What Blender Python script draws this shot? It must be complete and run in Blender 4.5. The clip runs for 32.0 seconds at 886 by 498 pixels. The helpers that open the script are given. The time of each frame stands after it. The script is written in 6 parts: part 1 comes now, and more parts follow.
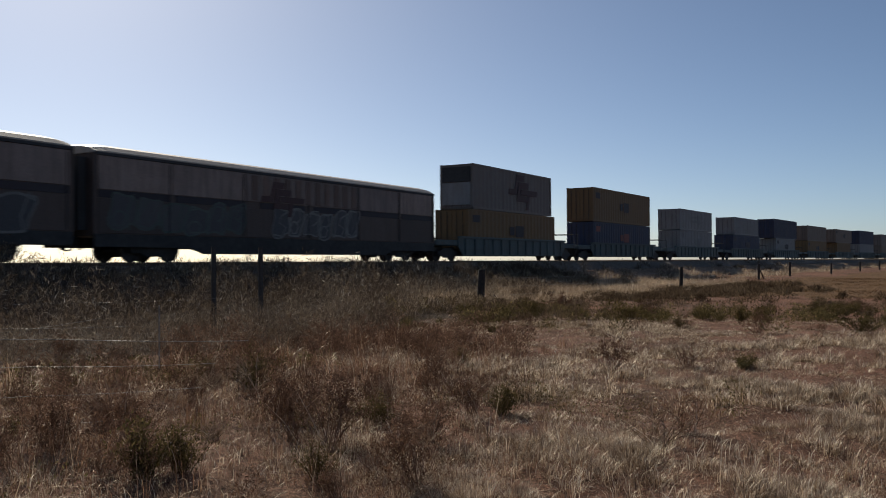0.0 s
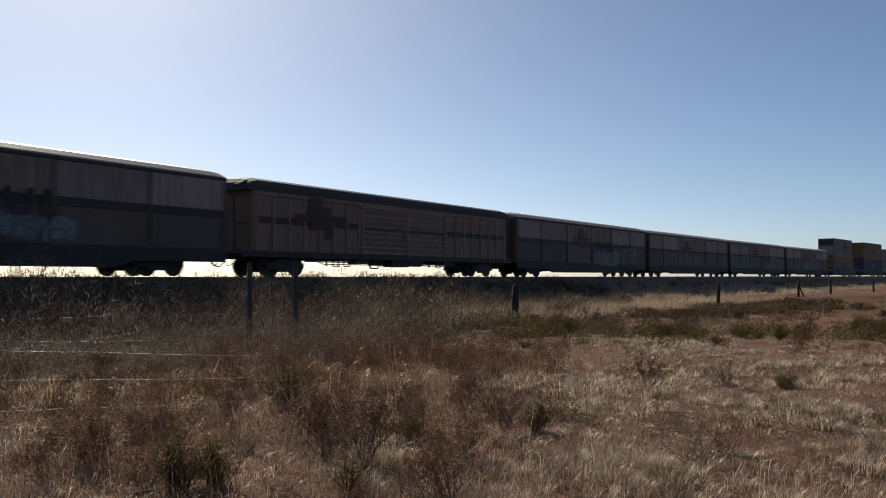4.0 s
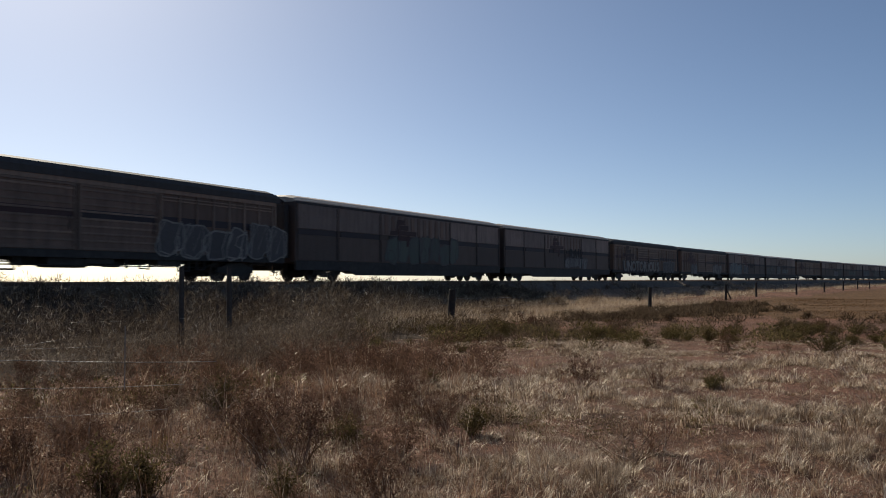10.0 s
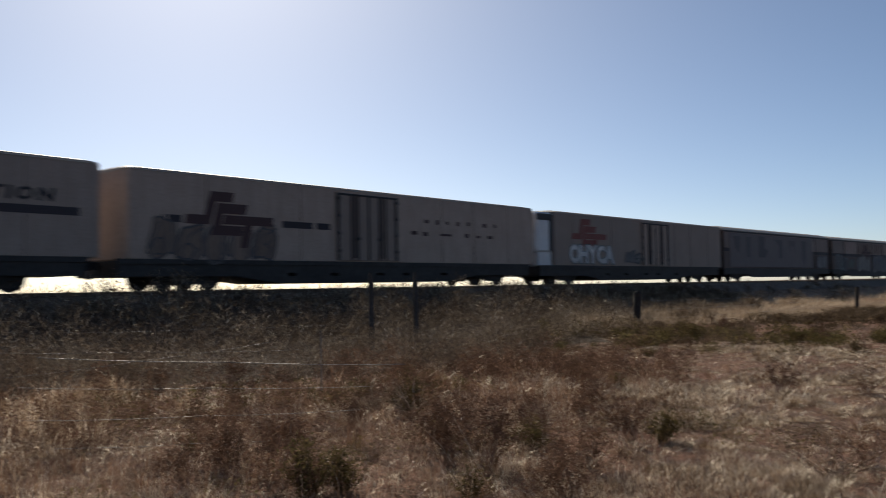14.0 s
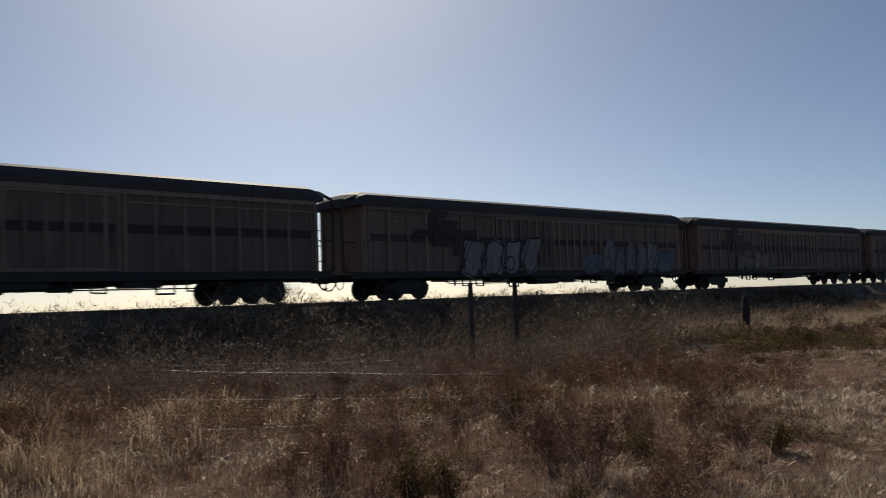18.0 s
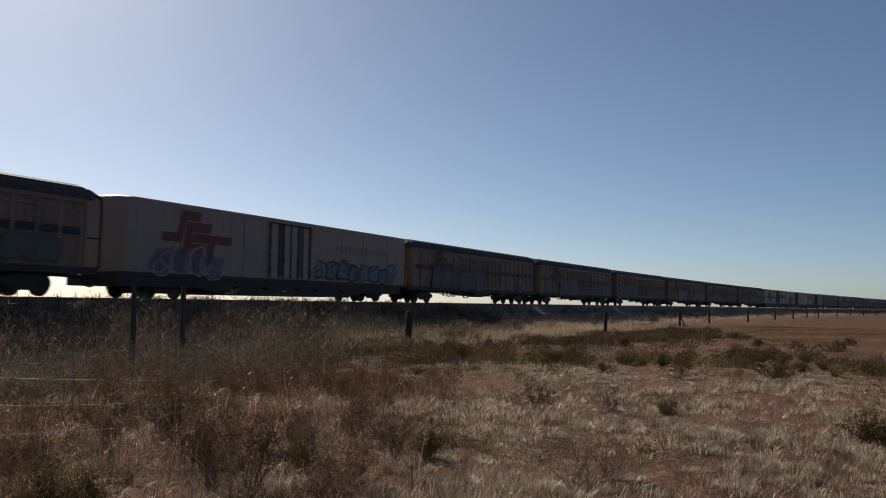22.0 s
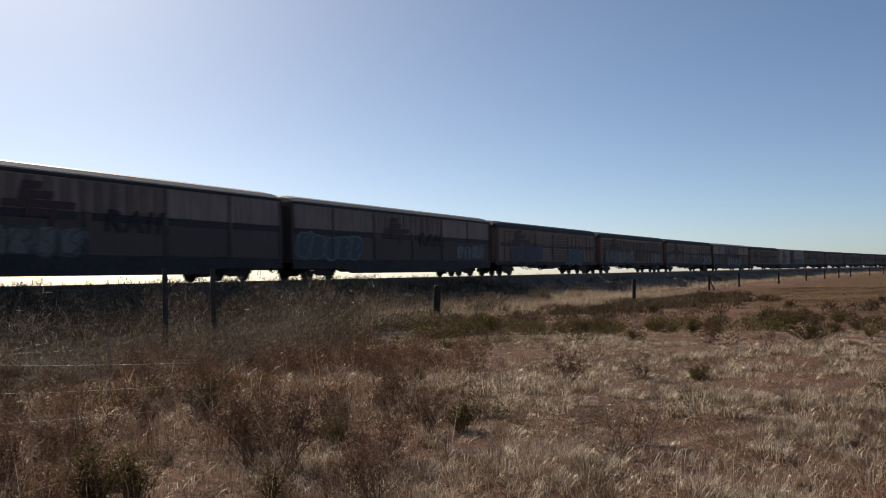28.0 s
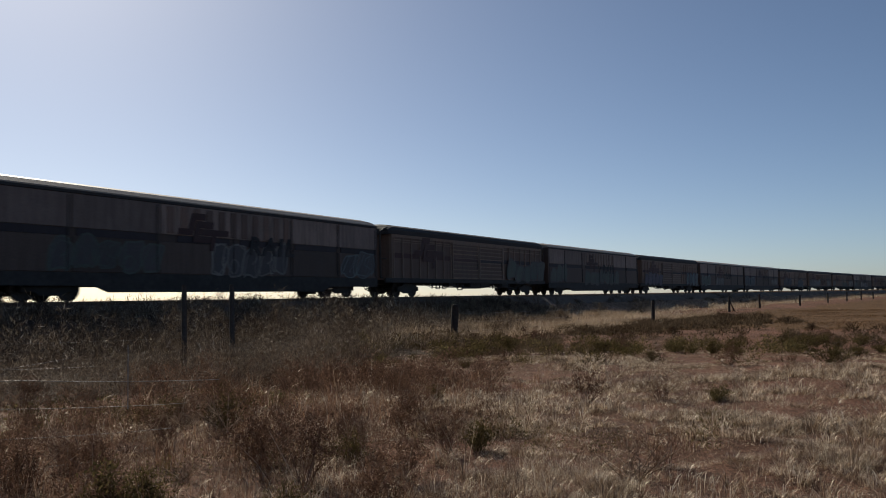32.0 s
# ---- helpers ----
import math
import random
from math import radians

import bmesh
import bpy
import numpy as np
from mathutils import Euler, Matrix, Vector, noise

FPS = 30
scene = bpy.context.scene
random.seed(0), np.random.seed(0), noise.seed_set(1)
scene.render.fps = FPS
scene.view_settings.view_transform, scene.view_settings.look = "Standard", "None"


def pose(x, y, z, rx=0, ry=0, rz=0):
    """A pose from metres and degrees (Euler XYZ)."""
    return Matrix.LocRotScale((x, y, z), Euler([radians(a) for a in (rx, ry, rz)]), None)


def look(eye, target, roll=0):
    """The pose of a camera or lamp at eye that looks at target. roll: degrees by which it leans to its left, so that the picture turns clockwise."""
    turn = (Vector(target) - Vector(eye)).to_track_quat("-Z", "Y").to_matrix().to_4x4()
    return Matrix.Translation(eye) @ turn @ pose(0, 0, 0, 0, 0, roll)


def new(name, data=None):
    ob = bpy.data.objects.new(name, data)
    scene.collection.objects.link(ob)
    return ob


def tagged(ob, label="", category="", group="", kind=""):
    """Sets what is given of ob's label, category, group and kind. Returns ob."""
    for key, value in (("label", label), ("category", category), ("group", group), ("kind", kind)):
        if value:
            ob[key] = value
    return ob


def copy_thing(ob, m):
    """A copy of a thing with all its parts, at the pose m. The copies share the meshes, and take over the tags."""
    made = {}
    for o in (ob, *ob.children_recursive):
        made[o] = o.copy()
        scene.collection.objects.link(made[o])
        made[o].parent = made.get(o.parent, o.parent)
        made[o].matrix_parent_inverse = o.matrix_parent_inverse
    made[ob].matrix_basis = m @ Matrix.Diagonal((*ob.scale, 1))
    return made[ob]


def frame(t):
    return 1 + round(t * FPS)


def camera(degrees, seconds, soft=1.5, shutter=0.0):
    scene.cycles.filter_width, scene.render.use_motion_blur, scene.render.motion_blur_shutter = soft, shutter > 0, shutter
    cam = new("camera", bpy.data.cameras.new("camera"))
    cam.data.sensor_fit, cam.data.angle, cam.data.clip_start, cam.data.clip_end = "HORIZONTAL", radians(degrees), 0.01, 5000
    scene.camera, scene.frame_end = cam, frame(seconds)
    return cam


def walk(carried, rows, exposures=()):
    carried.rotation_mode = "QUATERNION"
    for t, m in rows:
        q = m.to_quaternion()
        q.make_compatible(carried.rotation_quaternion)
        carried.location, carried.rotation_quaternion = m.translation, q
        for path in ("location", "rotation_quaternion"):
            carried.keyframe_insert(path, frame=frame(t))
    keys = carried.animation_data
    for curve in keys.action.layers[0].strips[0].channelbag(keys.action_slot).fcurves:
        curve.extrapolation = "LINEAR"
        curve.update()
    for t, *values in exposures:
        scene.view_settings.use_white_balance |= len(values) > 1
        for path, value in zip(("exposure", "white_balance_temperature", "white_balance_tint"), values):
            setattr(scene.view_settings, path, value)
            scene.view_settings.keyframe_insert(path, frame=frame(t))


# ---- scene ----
EYE_Z = 1.6
# seconds, tilt, lean and turn of the hand-held camera, in degrees
PATH = [
    (0, 90.79, 0.33, -0.00), (0.5, 91.06, 0.26, 1.13), (1, 91.07, 0.16, 1.96),
    (1.5, 91.18, -0.01, 2.54), (2, 91.50, -0.09, 2.88), (2.5, 91.84, -0.17, 2.69),
    (3.5, 91.93, -0.05, 2.39), (4.5, 91.74, 0.43, 2.30), (5, 91.52, 1.05, 2.57),
    (5.5, 91.06, 1.69, 3.83), (6, 91.06, 2.40, 5.55), (6.5, 91.34, 1.92, 6.59),
    (7, 91.88, 0.68, 6.26), (7.5, 92.29, 0.20, 5.33), (8, 92.38, 0.09, 3.77),
    (8.5, 92.27, 0.63, 1.36), (9, 92.15, 1.15, -0.62), (9.5, 92.16, 0.88, -1.49),
    (10, 92.14, 0.24, -2.00), (10.5, 92.14, -0.43, -2.42), (11, 92.12, -0.58, -2.64),
    (11.5, 92.07, -0.24, -2.66), (12, 91.98, 0.15, -2.51), (12.5, 91.92, 0.54, -2.18),
    (13, 91.87, 0.86, -1.67), (13.5, 91.95, 1.17, 1.07), (14, 92.52, 1.06, 10.33),
    (14.5, 93.58, 0.59, 23.84), (15, 94.13, 0.38, 37.11), (15.5, 94.06, 0.55, 48.40),
    (16, 93.82, 1.00, 53.51), (16.5, 93.85, 1.61, 48.20), (17, 94.15, 2.25, 36.28),
    (17.5, 93.75, 2.47, 25.10), (18, 93.33, 2.14, 17.08), (18.5, 93.55, 1.49, 11.10),
    (19, 94.14, 0.61, 6.38), (19.5, 94.28, 1.17, 2.64), (20, 93.91, 0.83, -0.46),
    (20.5, 94.57, -0.67, -2.58), (21, 94.50, -0.71, -3.73), (21.5, 94.02, -0.43, -4.36),
    (22, 93.63, -0.79, -4.87), (22.5, 93.55, -0.69, -5.06), (23, 93.51, -0.60, -5.11),
    (23.5, 93.60, -0.34, -5.35), (24, 93.50, 0.88, -5.87), (24.5, 92.93, 1.90, -7.01),
    (25.5, 92.10, 1.51, -11.42), (26.5, 91.84, 0.64, -12.15), (27, 92.00, 1.06, -8.69),
    (27.5, 91.96, 1.47, -5.43), (28, 91.86, 1.35, -3.03), (28.5, 91.96, 1.56, -0.57),
    (29, 92.19, 1.70, 1.53), (29.5, 92.88, 1.22, 2.28), (30, 93.17, 1.03, 1.86),
    (30.5, 93.15, 1.04, 1.21), (31, 93.31, 0.71, 0.65), (31.5, 93.22, 0.95, -0.14),
    (32, 93.18, 0.91, -1.82),
]
EXPOSURE = [(0, -0.2), (5, -0.05), (7, -0.06), (8, -0.26), (9, -0.16), (10, -0.12), (14, -0.05), (17, -0.3), (18, -0.5), (20, -0.6), (22, -0.3), (24, -0.1), (26.5, 0.2), (27, 0.1), (29, -0.15), (30, -0.35), (32, -0.3)]
cam = camera(55.4, 32.0, soft=0.95, shutter=0.2)
walk(cam, [(t, pose(0, 0, EYE_Z, a, b, c)) for t, a, b, c in PATH],
     exposures=[(t, e, 6550, 6) for t, e in EXPOSURE])

# ---- light ----
SUN_AZ, SUN_EL = radians(-26.5), radians(34.5)
sky_world = bpy.data.worlds.new("sky")
scene.world = sky_world
sky_world.use_nodes = True
wn = sky_world.node_tree
sky = wn.nodes.new("ShaderNodeTexSky")
sky.sky_type, sky.sun_disc = "NISHITA", False
sky.sun_elevation, sky.sun_rotation = SUN_EL, SUN_AZ
sky.air_density, sky.dust_density, sky.ozone_density = 0.6, 0.85, 2.2
sky.altitude = 350
wn.links.new(sky.outputs[0], wn.nodes["Background"].inputs[0])
wn.nodes["Background"].inputs[1].default_value = 0.097
sun = new("sun", bpy.data.lights.new("sun", "SUN"))
sun.data.energy, sun.data.angle, sun.data.color = 5.0, radians(0.55), (1.0, 0.9, 0.77)
sun.matrix_world = look((0, 0, 0), (-math.sin(SUN_AZ) * math.cos(SUN_EL), -math.cos(SUN_AZ) * math.cos(SUN_EL), -math.sin(SUN_EL)))


# ---- materials ----
def material(name, rough=0.8, metal=0.0):
    m = bpy.data.materials.new(name)
    m.use_nodes = True
    b = m.node_tree.nodes["Principled BSDF"]
    b.inputs["Roughness"].default_value, b.inputs["Metallic"].default_value = rough, metal
    return m, m.node_tree, b


def node(nt, kind, **inputs):
    n = nt.nodes.new(kind)
    for k, v in inputs.items():
        n.inputs[k.replace("_", " ")].default_value = v
    return n


def noise_node(nt, scale, detail=5.0, stretch=(1, 1, 1), coord="Object"):
    tc, mp = nt.nodes.new("ShaderNodeTexCoord"), nt.nodes.new("ShaderNodeMapping")
    mp.inputs["Scale"].default_value = stretch
    nt.links.new(tc.outputs[coord], mp.inputs["Vector"])
    n = node(nt, "ShaderNodeTexNoise", Scale=scale, Detail=detail, Roughness=0.6)
    nt.links.new(mp.outputs[0], n.inputs["Vector"])
    return n


def ramp(nt, source, stops):
    r = nt.nodes.new("ShaderNodeValToRGB")
    while len(r.color_ramp.elements) < len(stops):
        r.color_ramp.elements.new(0.5)
    for e, (p, c) in zip(r.color_ramp.elements, stops):
        e.position, e.color = p, (*c, 1)
    nt.links.new(source, r.inputs[0])
    return r


def mix(nt, fac, a, b, blend="MIX"):
    m = nt.nodes.new("ShaderNodeMix")
    m.data_type, m.blend_type = "RGBA", blend
    for sock, v in ((m.inputs[0], fac), (m.inputs[6], a), (m.inputs[7], b)):
        if hasattr(v, "links"):
            nt.links.new(v, sock)
        else:
            sock.default_value = v if isinstance(v, float) else (*v, 1)
    return m.outputs[2]


def bump(nt, bsdf, source, strength=0.3, distance=0.02):
    b = node(nt, "ShaderNodeBump", Strength=strength, Distance=distance)
    nt.links.new(source, b.inputs["Height"])
    nt.links.new(b.outputs[0], bsdf.inputs["Normal"])


def painted(name, colour, dirt=(0.07, 0.05, 0.04), amount=0.6, rough=0.6, spread=0.25):
    """Weathered paint on steel: streaks that run down, blotches of grime, a tint of its own for each object."""
    m, nt, b = material(name, rough)
    b.inputs["Specular IOR Level"].default_value = 0.25
    streak = noise_node(nt, 3.0, 6, (1.6, 1.6, 0.18))
    blotch = noise_node(nt, 0.9, 5)
    fine = noise_node(nt, 14.0, 4)
    info = nt.nodes.new("ShaderNodeObjectInfo")
    tint = ramp(nt, info.outputs["Random"], [(0.0, tuple(c * (1 - spread) for c in colour)), (0.5, colour), (1.0, tuple(min(1, c * (1 + spread)) * f for c, f in zip(colour, (1.0, 0.97, 0.93))))])
    s = ramp(nt, streak.outputs[0], [(0.42, (0, 0, 0)), (0.72, (amount, amount, amount))])
    c1 = mix(nt, s.outputs[0], tint.outputs[0], dirt)
    s2 = ramp(nt, blotch.outputs[0], [(0.45, (0, 0, 0)), (0.75, (amount * 0.7,) * 3)])
    c2 = mix(nt, s2.outputs[0], c1, tuple(d * 1.5 for d in dirt))
    s3 = ramp(nt, fine.outputs[0], [(0.3, (0.8, 0.8, 0.8)), (0.7, (1.08, 1.08, 1.08))])
    c3 = mix(nt, 1.0, c2, s3.outputs[0], "MULTIPLY")
    nt.links.new(c3, b.inputs["Base Color"])
    bump(nt, b, blotch.outputs[0], 0.15, 0.03)
    return m


def plain(name, colour, rough=0.7, metal=0.0, scale=6.0, vary=0.35, relief=0.2):
    m, nt, b = material(name, rough, metal)
    n, n2 = noise_node(nt, scale, 6), noise_node(nt, scale * 0.15, 3)
    c = ramp(nt, n.outputs[0], [(0.3, tuple(k * (1 - vary) for k in colour)), (0.7, tuple(min(1, k * (1 + vary)) for k in colour))])
    c2 = ramp(nt, n2.outputs[0], [(0.35, (0.75, 0.75, 0.75)), (0.65, (1.1, 1.1, 1.1))])
    nt.links.new(mix(nt, 1.0, c.outputs[0], c2.outputs[0], "MULTIPLY"), b.inputs["Base Color"])
    bump(nt, b, n.outputs[0], relief, 0.02)
    return m


def leafy(name, stops, through_light=0.45, patch=0.35, gloss=0.0, low=(0.62, 0.56, 0.5), high=(1.12, 1.1, 1.05)):
    """Thin dry blades: each one its own tone, in larger patches, letting light through."""
    m = bpy.data.materials.new(name)
    m.use_nodes = True
    nt = m.node_tree
    nt.nodes.clear()
    out = nt.nodes.new("ShaderNodeOutputMaterial")
    geo = nt.nodes.new("ShaderNodeNewGeometry")
    c = ramp(nt, geo.outputs["Random Per Island"], stops)
    big = noise_node(nt, patch, 4)
    p = ramp(nt, big.outputs[0], [(0.38, low), (0.62, high)])
    col = mix(nt, 1.0, c.outputs[0], p.outputs[0], "MULTIPLY")
    d, t = nt.nodes.new("ShaderNodeBsdfDiffuse"), nt.nodes.new("ShaderNodeBsdfTranslucent")
    nt.links.new(col, d.inputs[0])
    nt.links.new(col, t.inputs[0])
    ms = nt.nodes.new("ShaderNodeMixShader")
    ms.inputs[0].default_value = through_light
    nt.links.new(d.outputs[0], ms.inputs[1])
    nt.links.new(t.outputs[0], ms.inputs[2])
    last = ms
    if gloss:
        g = node(nt, "ShaderNodeBsdfGlossy", Roughness=0.4)
        g.inputs[0].default_value = (0.9, 0.85, 0.75, 1)
        last = nt.nodes.new("ShaderNodeMixShader")
        last.inputs[0].default_value = gloss
        nt.links.new(ms.outputs[0], last.inputs[1])
        nt.links.new(g.outputs[0], last.inputs[2])
    nt.links.new(last.outputs[0], out.inputs[0])
    return m


def soil(name, a, b_, c, scale):
    m, nt, b = material(name, 0.95)
    b.inputs["Specular IOR Level"].default_value = 0.1
    n1, n2, n3 = noise_node(nt, scale, 8), noise_node(nt, scale * 12, 6), noise_node(nt, scale * 0.12, 4)
    k1 = ramp(nt, n1.outputs[0], [(0.35, a), (0.6, b_)])
    k2 = ramp(nt, n3.outputs[0], [(0.4, (0, 0, 0)), (0.65, (0.8, 0.8, 0.8))])
    col = mix(nt, k2.outputs[0], k1.outputs[0], c)
    n4 = noise_node(nt, scale * 34, 4)
    k4 = ramp(nt, n4.outputs[0], [(0.38, (0.45, 0.42, 0.4)), (0.62, (1.5, 1.45, 1.4))])
    col = mix(nt, 1.0, col, k4.outputs[0], "MULTIPLY")
    k3 = ramp(nt, n2.outputs[0], [(0.36, (0.5, 0.5, 0.5)), (0.64, (1.35, 1.35, 1.35))])
    nt.links.new(mix(nt, 1.0, col, k3.outputs[0], "MULTIPLY"), b.inputs["Base Color"])
    bump(nt, b, n2.outputs[0], 0.8, 0.05)
    return m


M = {
    "van_cream": painted("van_cream", (0.27, 0.205, 0.18), amount=0.55),
    "van_brown": painted("van_brown", (0.19, 0.125, 0.1), amount=0.6),
    "van_rib": painted("van_rib", (0.26, 0.185, 0.145), amount=0.5),
    "van_lower": painted("van_lower", (0.105, 0.077, 0.068), amount=0.6),
    "reefer": painted("reefer", (0.38, 0.298, 0.25), (0.14, 0.1, 0.08), amount=0.3),
    "reefer_white": painted("reefer_white", (0.8, 0.8, 0.8), (0.25, 0.22, 0.2), amount=0.25),
    "band": painted("band", (0.04, 0.034, 0.042), (0.05, 0.04, 0.04), amount=0.4),
    "logo": painted("logo", (0.075, 0.04, 0.04), (0.06, 0.04, 0.04), amount=0.35),
    "logo_red": painted("logo_red", (0.2, 0.065, 0.055), (0.1, 0.04, 0.04), amount=0.3),
    "roof_dark": painted("roof_dark", (0.06, 0.06, 0.065), (0.03, 0.025, 0.02), amount=0.6, rough=0.7),
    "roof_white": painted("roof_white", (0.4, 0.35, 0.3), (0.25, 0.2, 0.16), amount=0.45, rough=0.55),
    "steel": plain("steel", (0.035, 0.033, 0.033), 0.7, 0.2),
    "wheel": plain("wheel", (0.05, 0.04, 0.035), 0.6, 0.4),
    "rail": plain("rail", (0.12, 0.08, 0.06), 0.5, 0.6),
    "well": painted("well", (0.085, 0.115, 0.12), (0.05, 0.04, 0.035), amount=0.5),
    "post": plain("post", (0.035, 0.026, 0.021), 0.9, 0.0, 14, 0.5, 0.6),
    "picket": plain("picket", (0.05, 0.043, 0.04), 0.7, 0.3, 20),
    "wire": plain("wire", (0.3, 0.28, 0.26), 0.6, 0.9, 9, 0.6, 0.05),
    "ballast": plain("ballast", (0.15, 0.115, 0.09), 0.9, 0.0, 16, 0.6, 1.0),
    "bank": soil("bank", (0.2, 0.135, 0.096), (0.3, 0.21, 0.15), (0.33, 0.235, 0.17), 1.2),
    "ground": soil("ground", (0.08, 0.046, 0.032), (0.16, 0.094, 0.066), (0.22, 0.115, 0.08), 1.6),
    "field": soil("field", (0.1, 0.056, 0.026), (0.14, 0.083, 0.04), (0.115, 0.066, 0.031), 0.25),
    "stone": plain("stone", (0.12, 0.115, 0.12), 0.9, 0.0, 8, 0.5, 0.5),
}
STRAW = [(0.0, (0.09, 0.053, 0.035)), (0.35, (0.27, 0.182, 0.122)), (0.65, (0.56, 0.44, 0.315)), (0.85, (0.79, 0.67, 0.53)), (1.0, (0.92, 0.84, 0.71))]
M["straw"] = leafy("straw", STRAW, 0.35, 2.4, 0.06, (0.5, 0.43, 0.37), (1.15, 1.13, 1.1))
M["tall"] = leafy("tall", [(0.0, (0.19, 0.125, 0.083)), (0.4, (0.43, 0.315, 0.22)), (0.8, (0.68, 0.54, 0.4)), (1.0, (0.88, 0.77, 0.63))], 0.55, 1.2, 0.06, (0.5, 0.43, 0.37))
M["verge"] = leafy("verge", [(0.0, (0.24, 0.175, 0.13)), (0.4, (0.43, 0.34, 0.255)), (1.0, (0.7, 0.6, 0.48))], 0.4, 0.25)
M["weed"] = leafy("weed", [(0.0, (0.11, 0.06, 0.04)), (0.5, (0.24, 0.135, 0.088)), (0.85, (0.38, 0.235, 0.16)), (0.95, (0.5, 0.4, 0.31)), (1.0, (0.76, 0.66, 0.55))], 0.4, 0.6, 0.05)
M["stubble"] = leafy("stubble", [(0.0, (0.07, 0.038, 0.02)), (0.6, (0.145, 0.086, 0.043)), (1.0, (0.24, 0.15, 0.08))], 0.3, 0.15)
M["scrub"] = leafy("scrub", [(0.0, (0.075, 0.055, 0.042)), (0.45, (0.17, 0.128, 0.096)), (0.8, (0.28, 0.222, 0.165)), (0.95, (0.42, 0.35, 0.275)), (1.0, (0.6, 0.55, 0.48))], 0.2, 0.4, 0.02)
M["green"] = leafy("green", [(0.0, (0.065, 0.056, 0.03)), (0.6, (0.14, 0.115, 0.055)), (1.0, (0.27, 0.215, 0.1))], 0.35, 0.8)
M["head"] = leafy("head", [(0.0, (0.08, 0.048, 0.035)), (0.6, (0.17, 0.105, 0.076)), (1.0, (0.3, 0.195, 0.145))], 0.35, 0.8)
M["brush"] = leafy("brush", [(0.0, (0.065, 0.048, 0.033)), (0.6, (0.145, 0.108, 0.074)), (1.0, (0.25, 0.19, 0.13))], 0.3, 0.6)
# darker than the scrub's twigs: the shade among them is painted in
M["scrub_shaded_fill"] = soil("scrub_shaded_fill", (0.06, 0.045, 0.035), (0.13, 0.1, 0.075), (0.1, 0.075, 0.056), 5.0)
M["tree_leaf"] = leafy("tree_leaf", [(0.0, (0.02, 0.026, 0.014)), (1.0, (0.045, 0.052, 0.028))], 0.15, 0.5)


# ---- mesh tools ----
class MB:
    """Gathers simple solids into one mesh."""

    def __init__(self):
        self.v, self.f = [], []

    def add(self, verts, faces):
        n = len(self.v)
        self.v += [tuple(p) for p in verts]
        self.f += [tuple(n + i for i in f) for f in faces]
        return self

    def box(self, x0, x1, y0, y1, z0, z1):
        v = [(x, y, z) for z in (z0, z1) for y in (y0, y1) for x in (x0, x1)]
        return self.add(v, [(0, 2, 3, 1), (4, 5, 7, 6), (0, 1, 5, 4), (2, 6, 7, 3), (0, 4, 6, 2), (1, 3, 7, 5)])

    def bevelled(self, x0, x1, y0, y1, z0, z1, b=0.03):
        """A box whose eight upright and level edges across x are cut off."""
        prof = [(y0 + b, z0), (y1 - b, z0), (y1, z0 + b), (y1, z1 - b), (y1 - b, z1), (y0 + b, z1), (y0, z1 - b), (y0, z0 + b)]
        mid = [((y0 + y1) / 2, (z0 + z1) / 2)]
        small = [(mid[0][0] + (y - mid[0][0]) * (1 - 2 * b / max(0.02, y1 - y0)), mid[0][1] + (z - mid[0][1]) * (1 - 2 * b / max(0.02, z1 - z0))) for y, z in prof]
        return self.loft([(x0, small), (x0 + b, prof), (x1 - b, prof), (x1, small)])

    def loft(self, rings):
        """Rings of (x, [(y, z), ...]) joined along x and closed at both ends."""
        n = len(rings[0][1])
        v = [(x, y, z) for x, r in rings for y, z in r]
        f = [tuple(range(n))[::-1], tuple(range(n * (len(rings) - 1), n * len(rings)))]
        for k in range(len(rings) - 1):
            for i in range(n):
                j = (i + 1) % n
                f.append((k * n + i, k * n + j, (k + 1) * n + j, (k + 1) * n + i))
        return self.add(v, f)

    def tube(self, points, r, n=6):
        """A bar of round section along a chain of points."""
        pts = [Vector(p) for p in points]
        v, f = [], []
        for i, p in enumerate(pts):
            d = (pts[min(i + 1, len(pts) - 1)] - pts[max(i - 1, 0)]).normalized()
            a = d.orthogonal().normalized()
            if i and abs(a.dot(last)) < 0.999:
                a = (last - d * last.dot(d)).normalized()
            last = a
            b = d.cross(a)
            rr = r[i] if isinstance(r, (list, tuple)) else r
            v += [p + rr * (math.cos(2 * math.pi * k / n) * a + math.sin(2 * math.pi * k / n) * b) for k in range(n)]
        for i in range(len(pts) - 1):
            f += [(i * n + k, i * n + (k + 1) % n, (i + 1) * n + (k + 1) % n, (i + 1) * n + k) for k in range(n)]
        f += [tuple(range(n))[::-1], tuple(range(n * (len(pts) - 1), n * len(pts)))]
        return self.add(v, f)

    def disc(self, x, y, z, prof, n=20):
        """A turned solid about the y axis: prof is a list of (offset along y, radius)."""
        v, f = [], []
        for dy, r in prof:
            v += [(x + r * math.cos(2 * math.pi * k / n), y + dy, z + r * math.sin(2 * math.pi * k / n)) for k in range(n)]
        for i in range(len(prof) - 1):
            f += [(i * n + k, i * n + (k + 1) % n, (i + 1) * n + (k + 1) % n, (i + 1) * n + k) for k in range(n)]
        f += [tuple(range(n)), tuple(range(n * (len(prof) - 1), n * len(prof)))[::-1]]
        return self.add(v, f)

    def mesh(self, name="part"):
        me = bpy.data.meshes.new(name)
        me.from_pydata(self.v, [], self.f)
        me.validate()
        me.update()
        b = bmesh.new()
        b.from_mesh(me)
        bmesh.ops.recalc_face_normals(b, faces=b.faces)
        b.to_mesh(me)
        b.free()
        return me


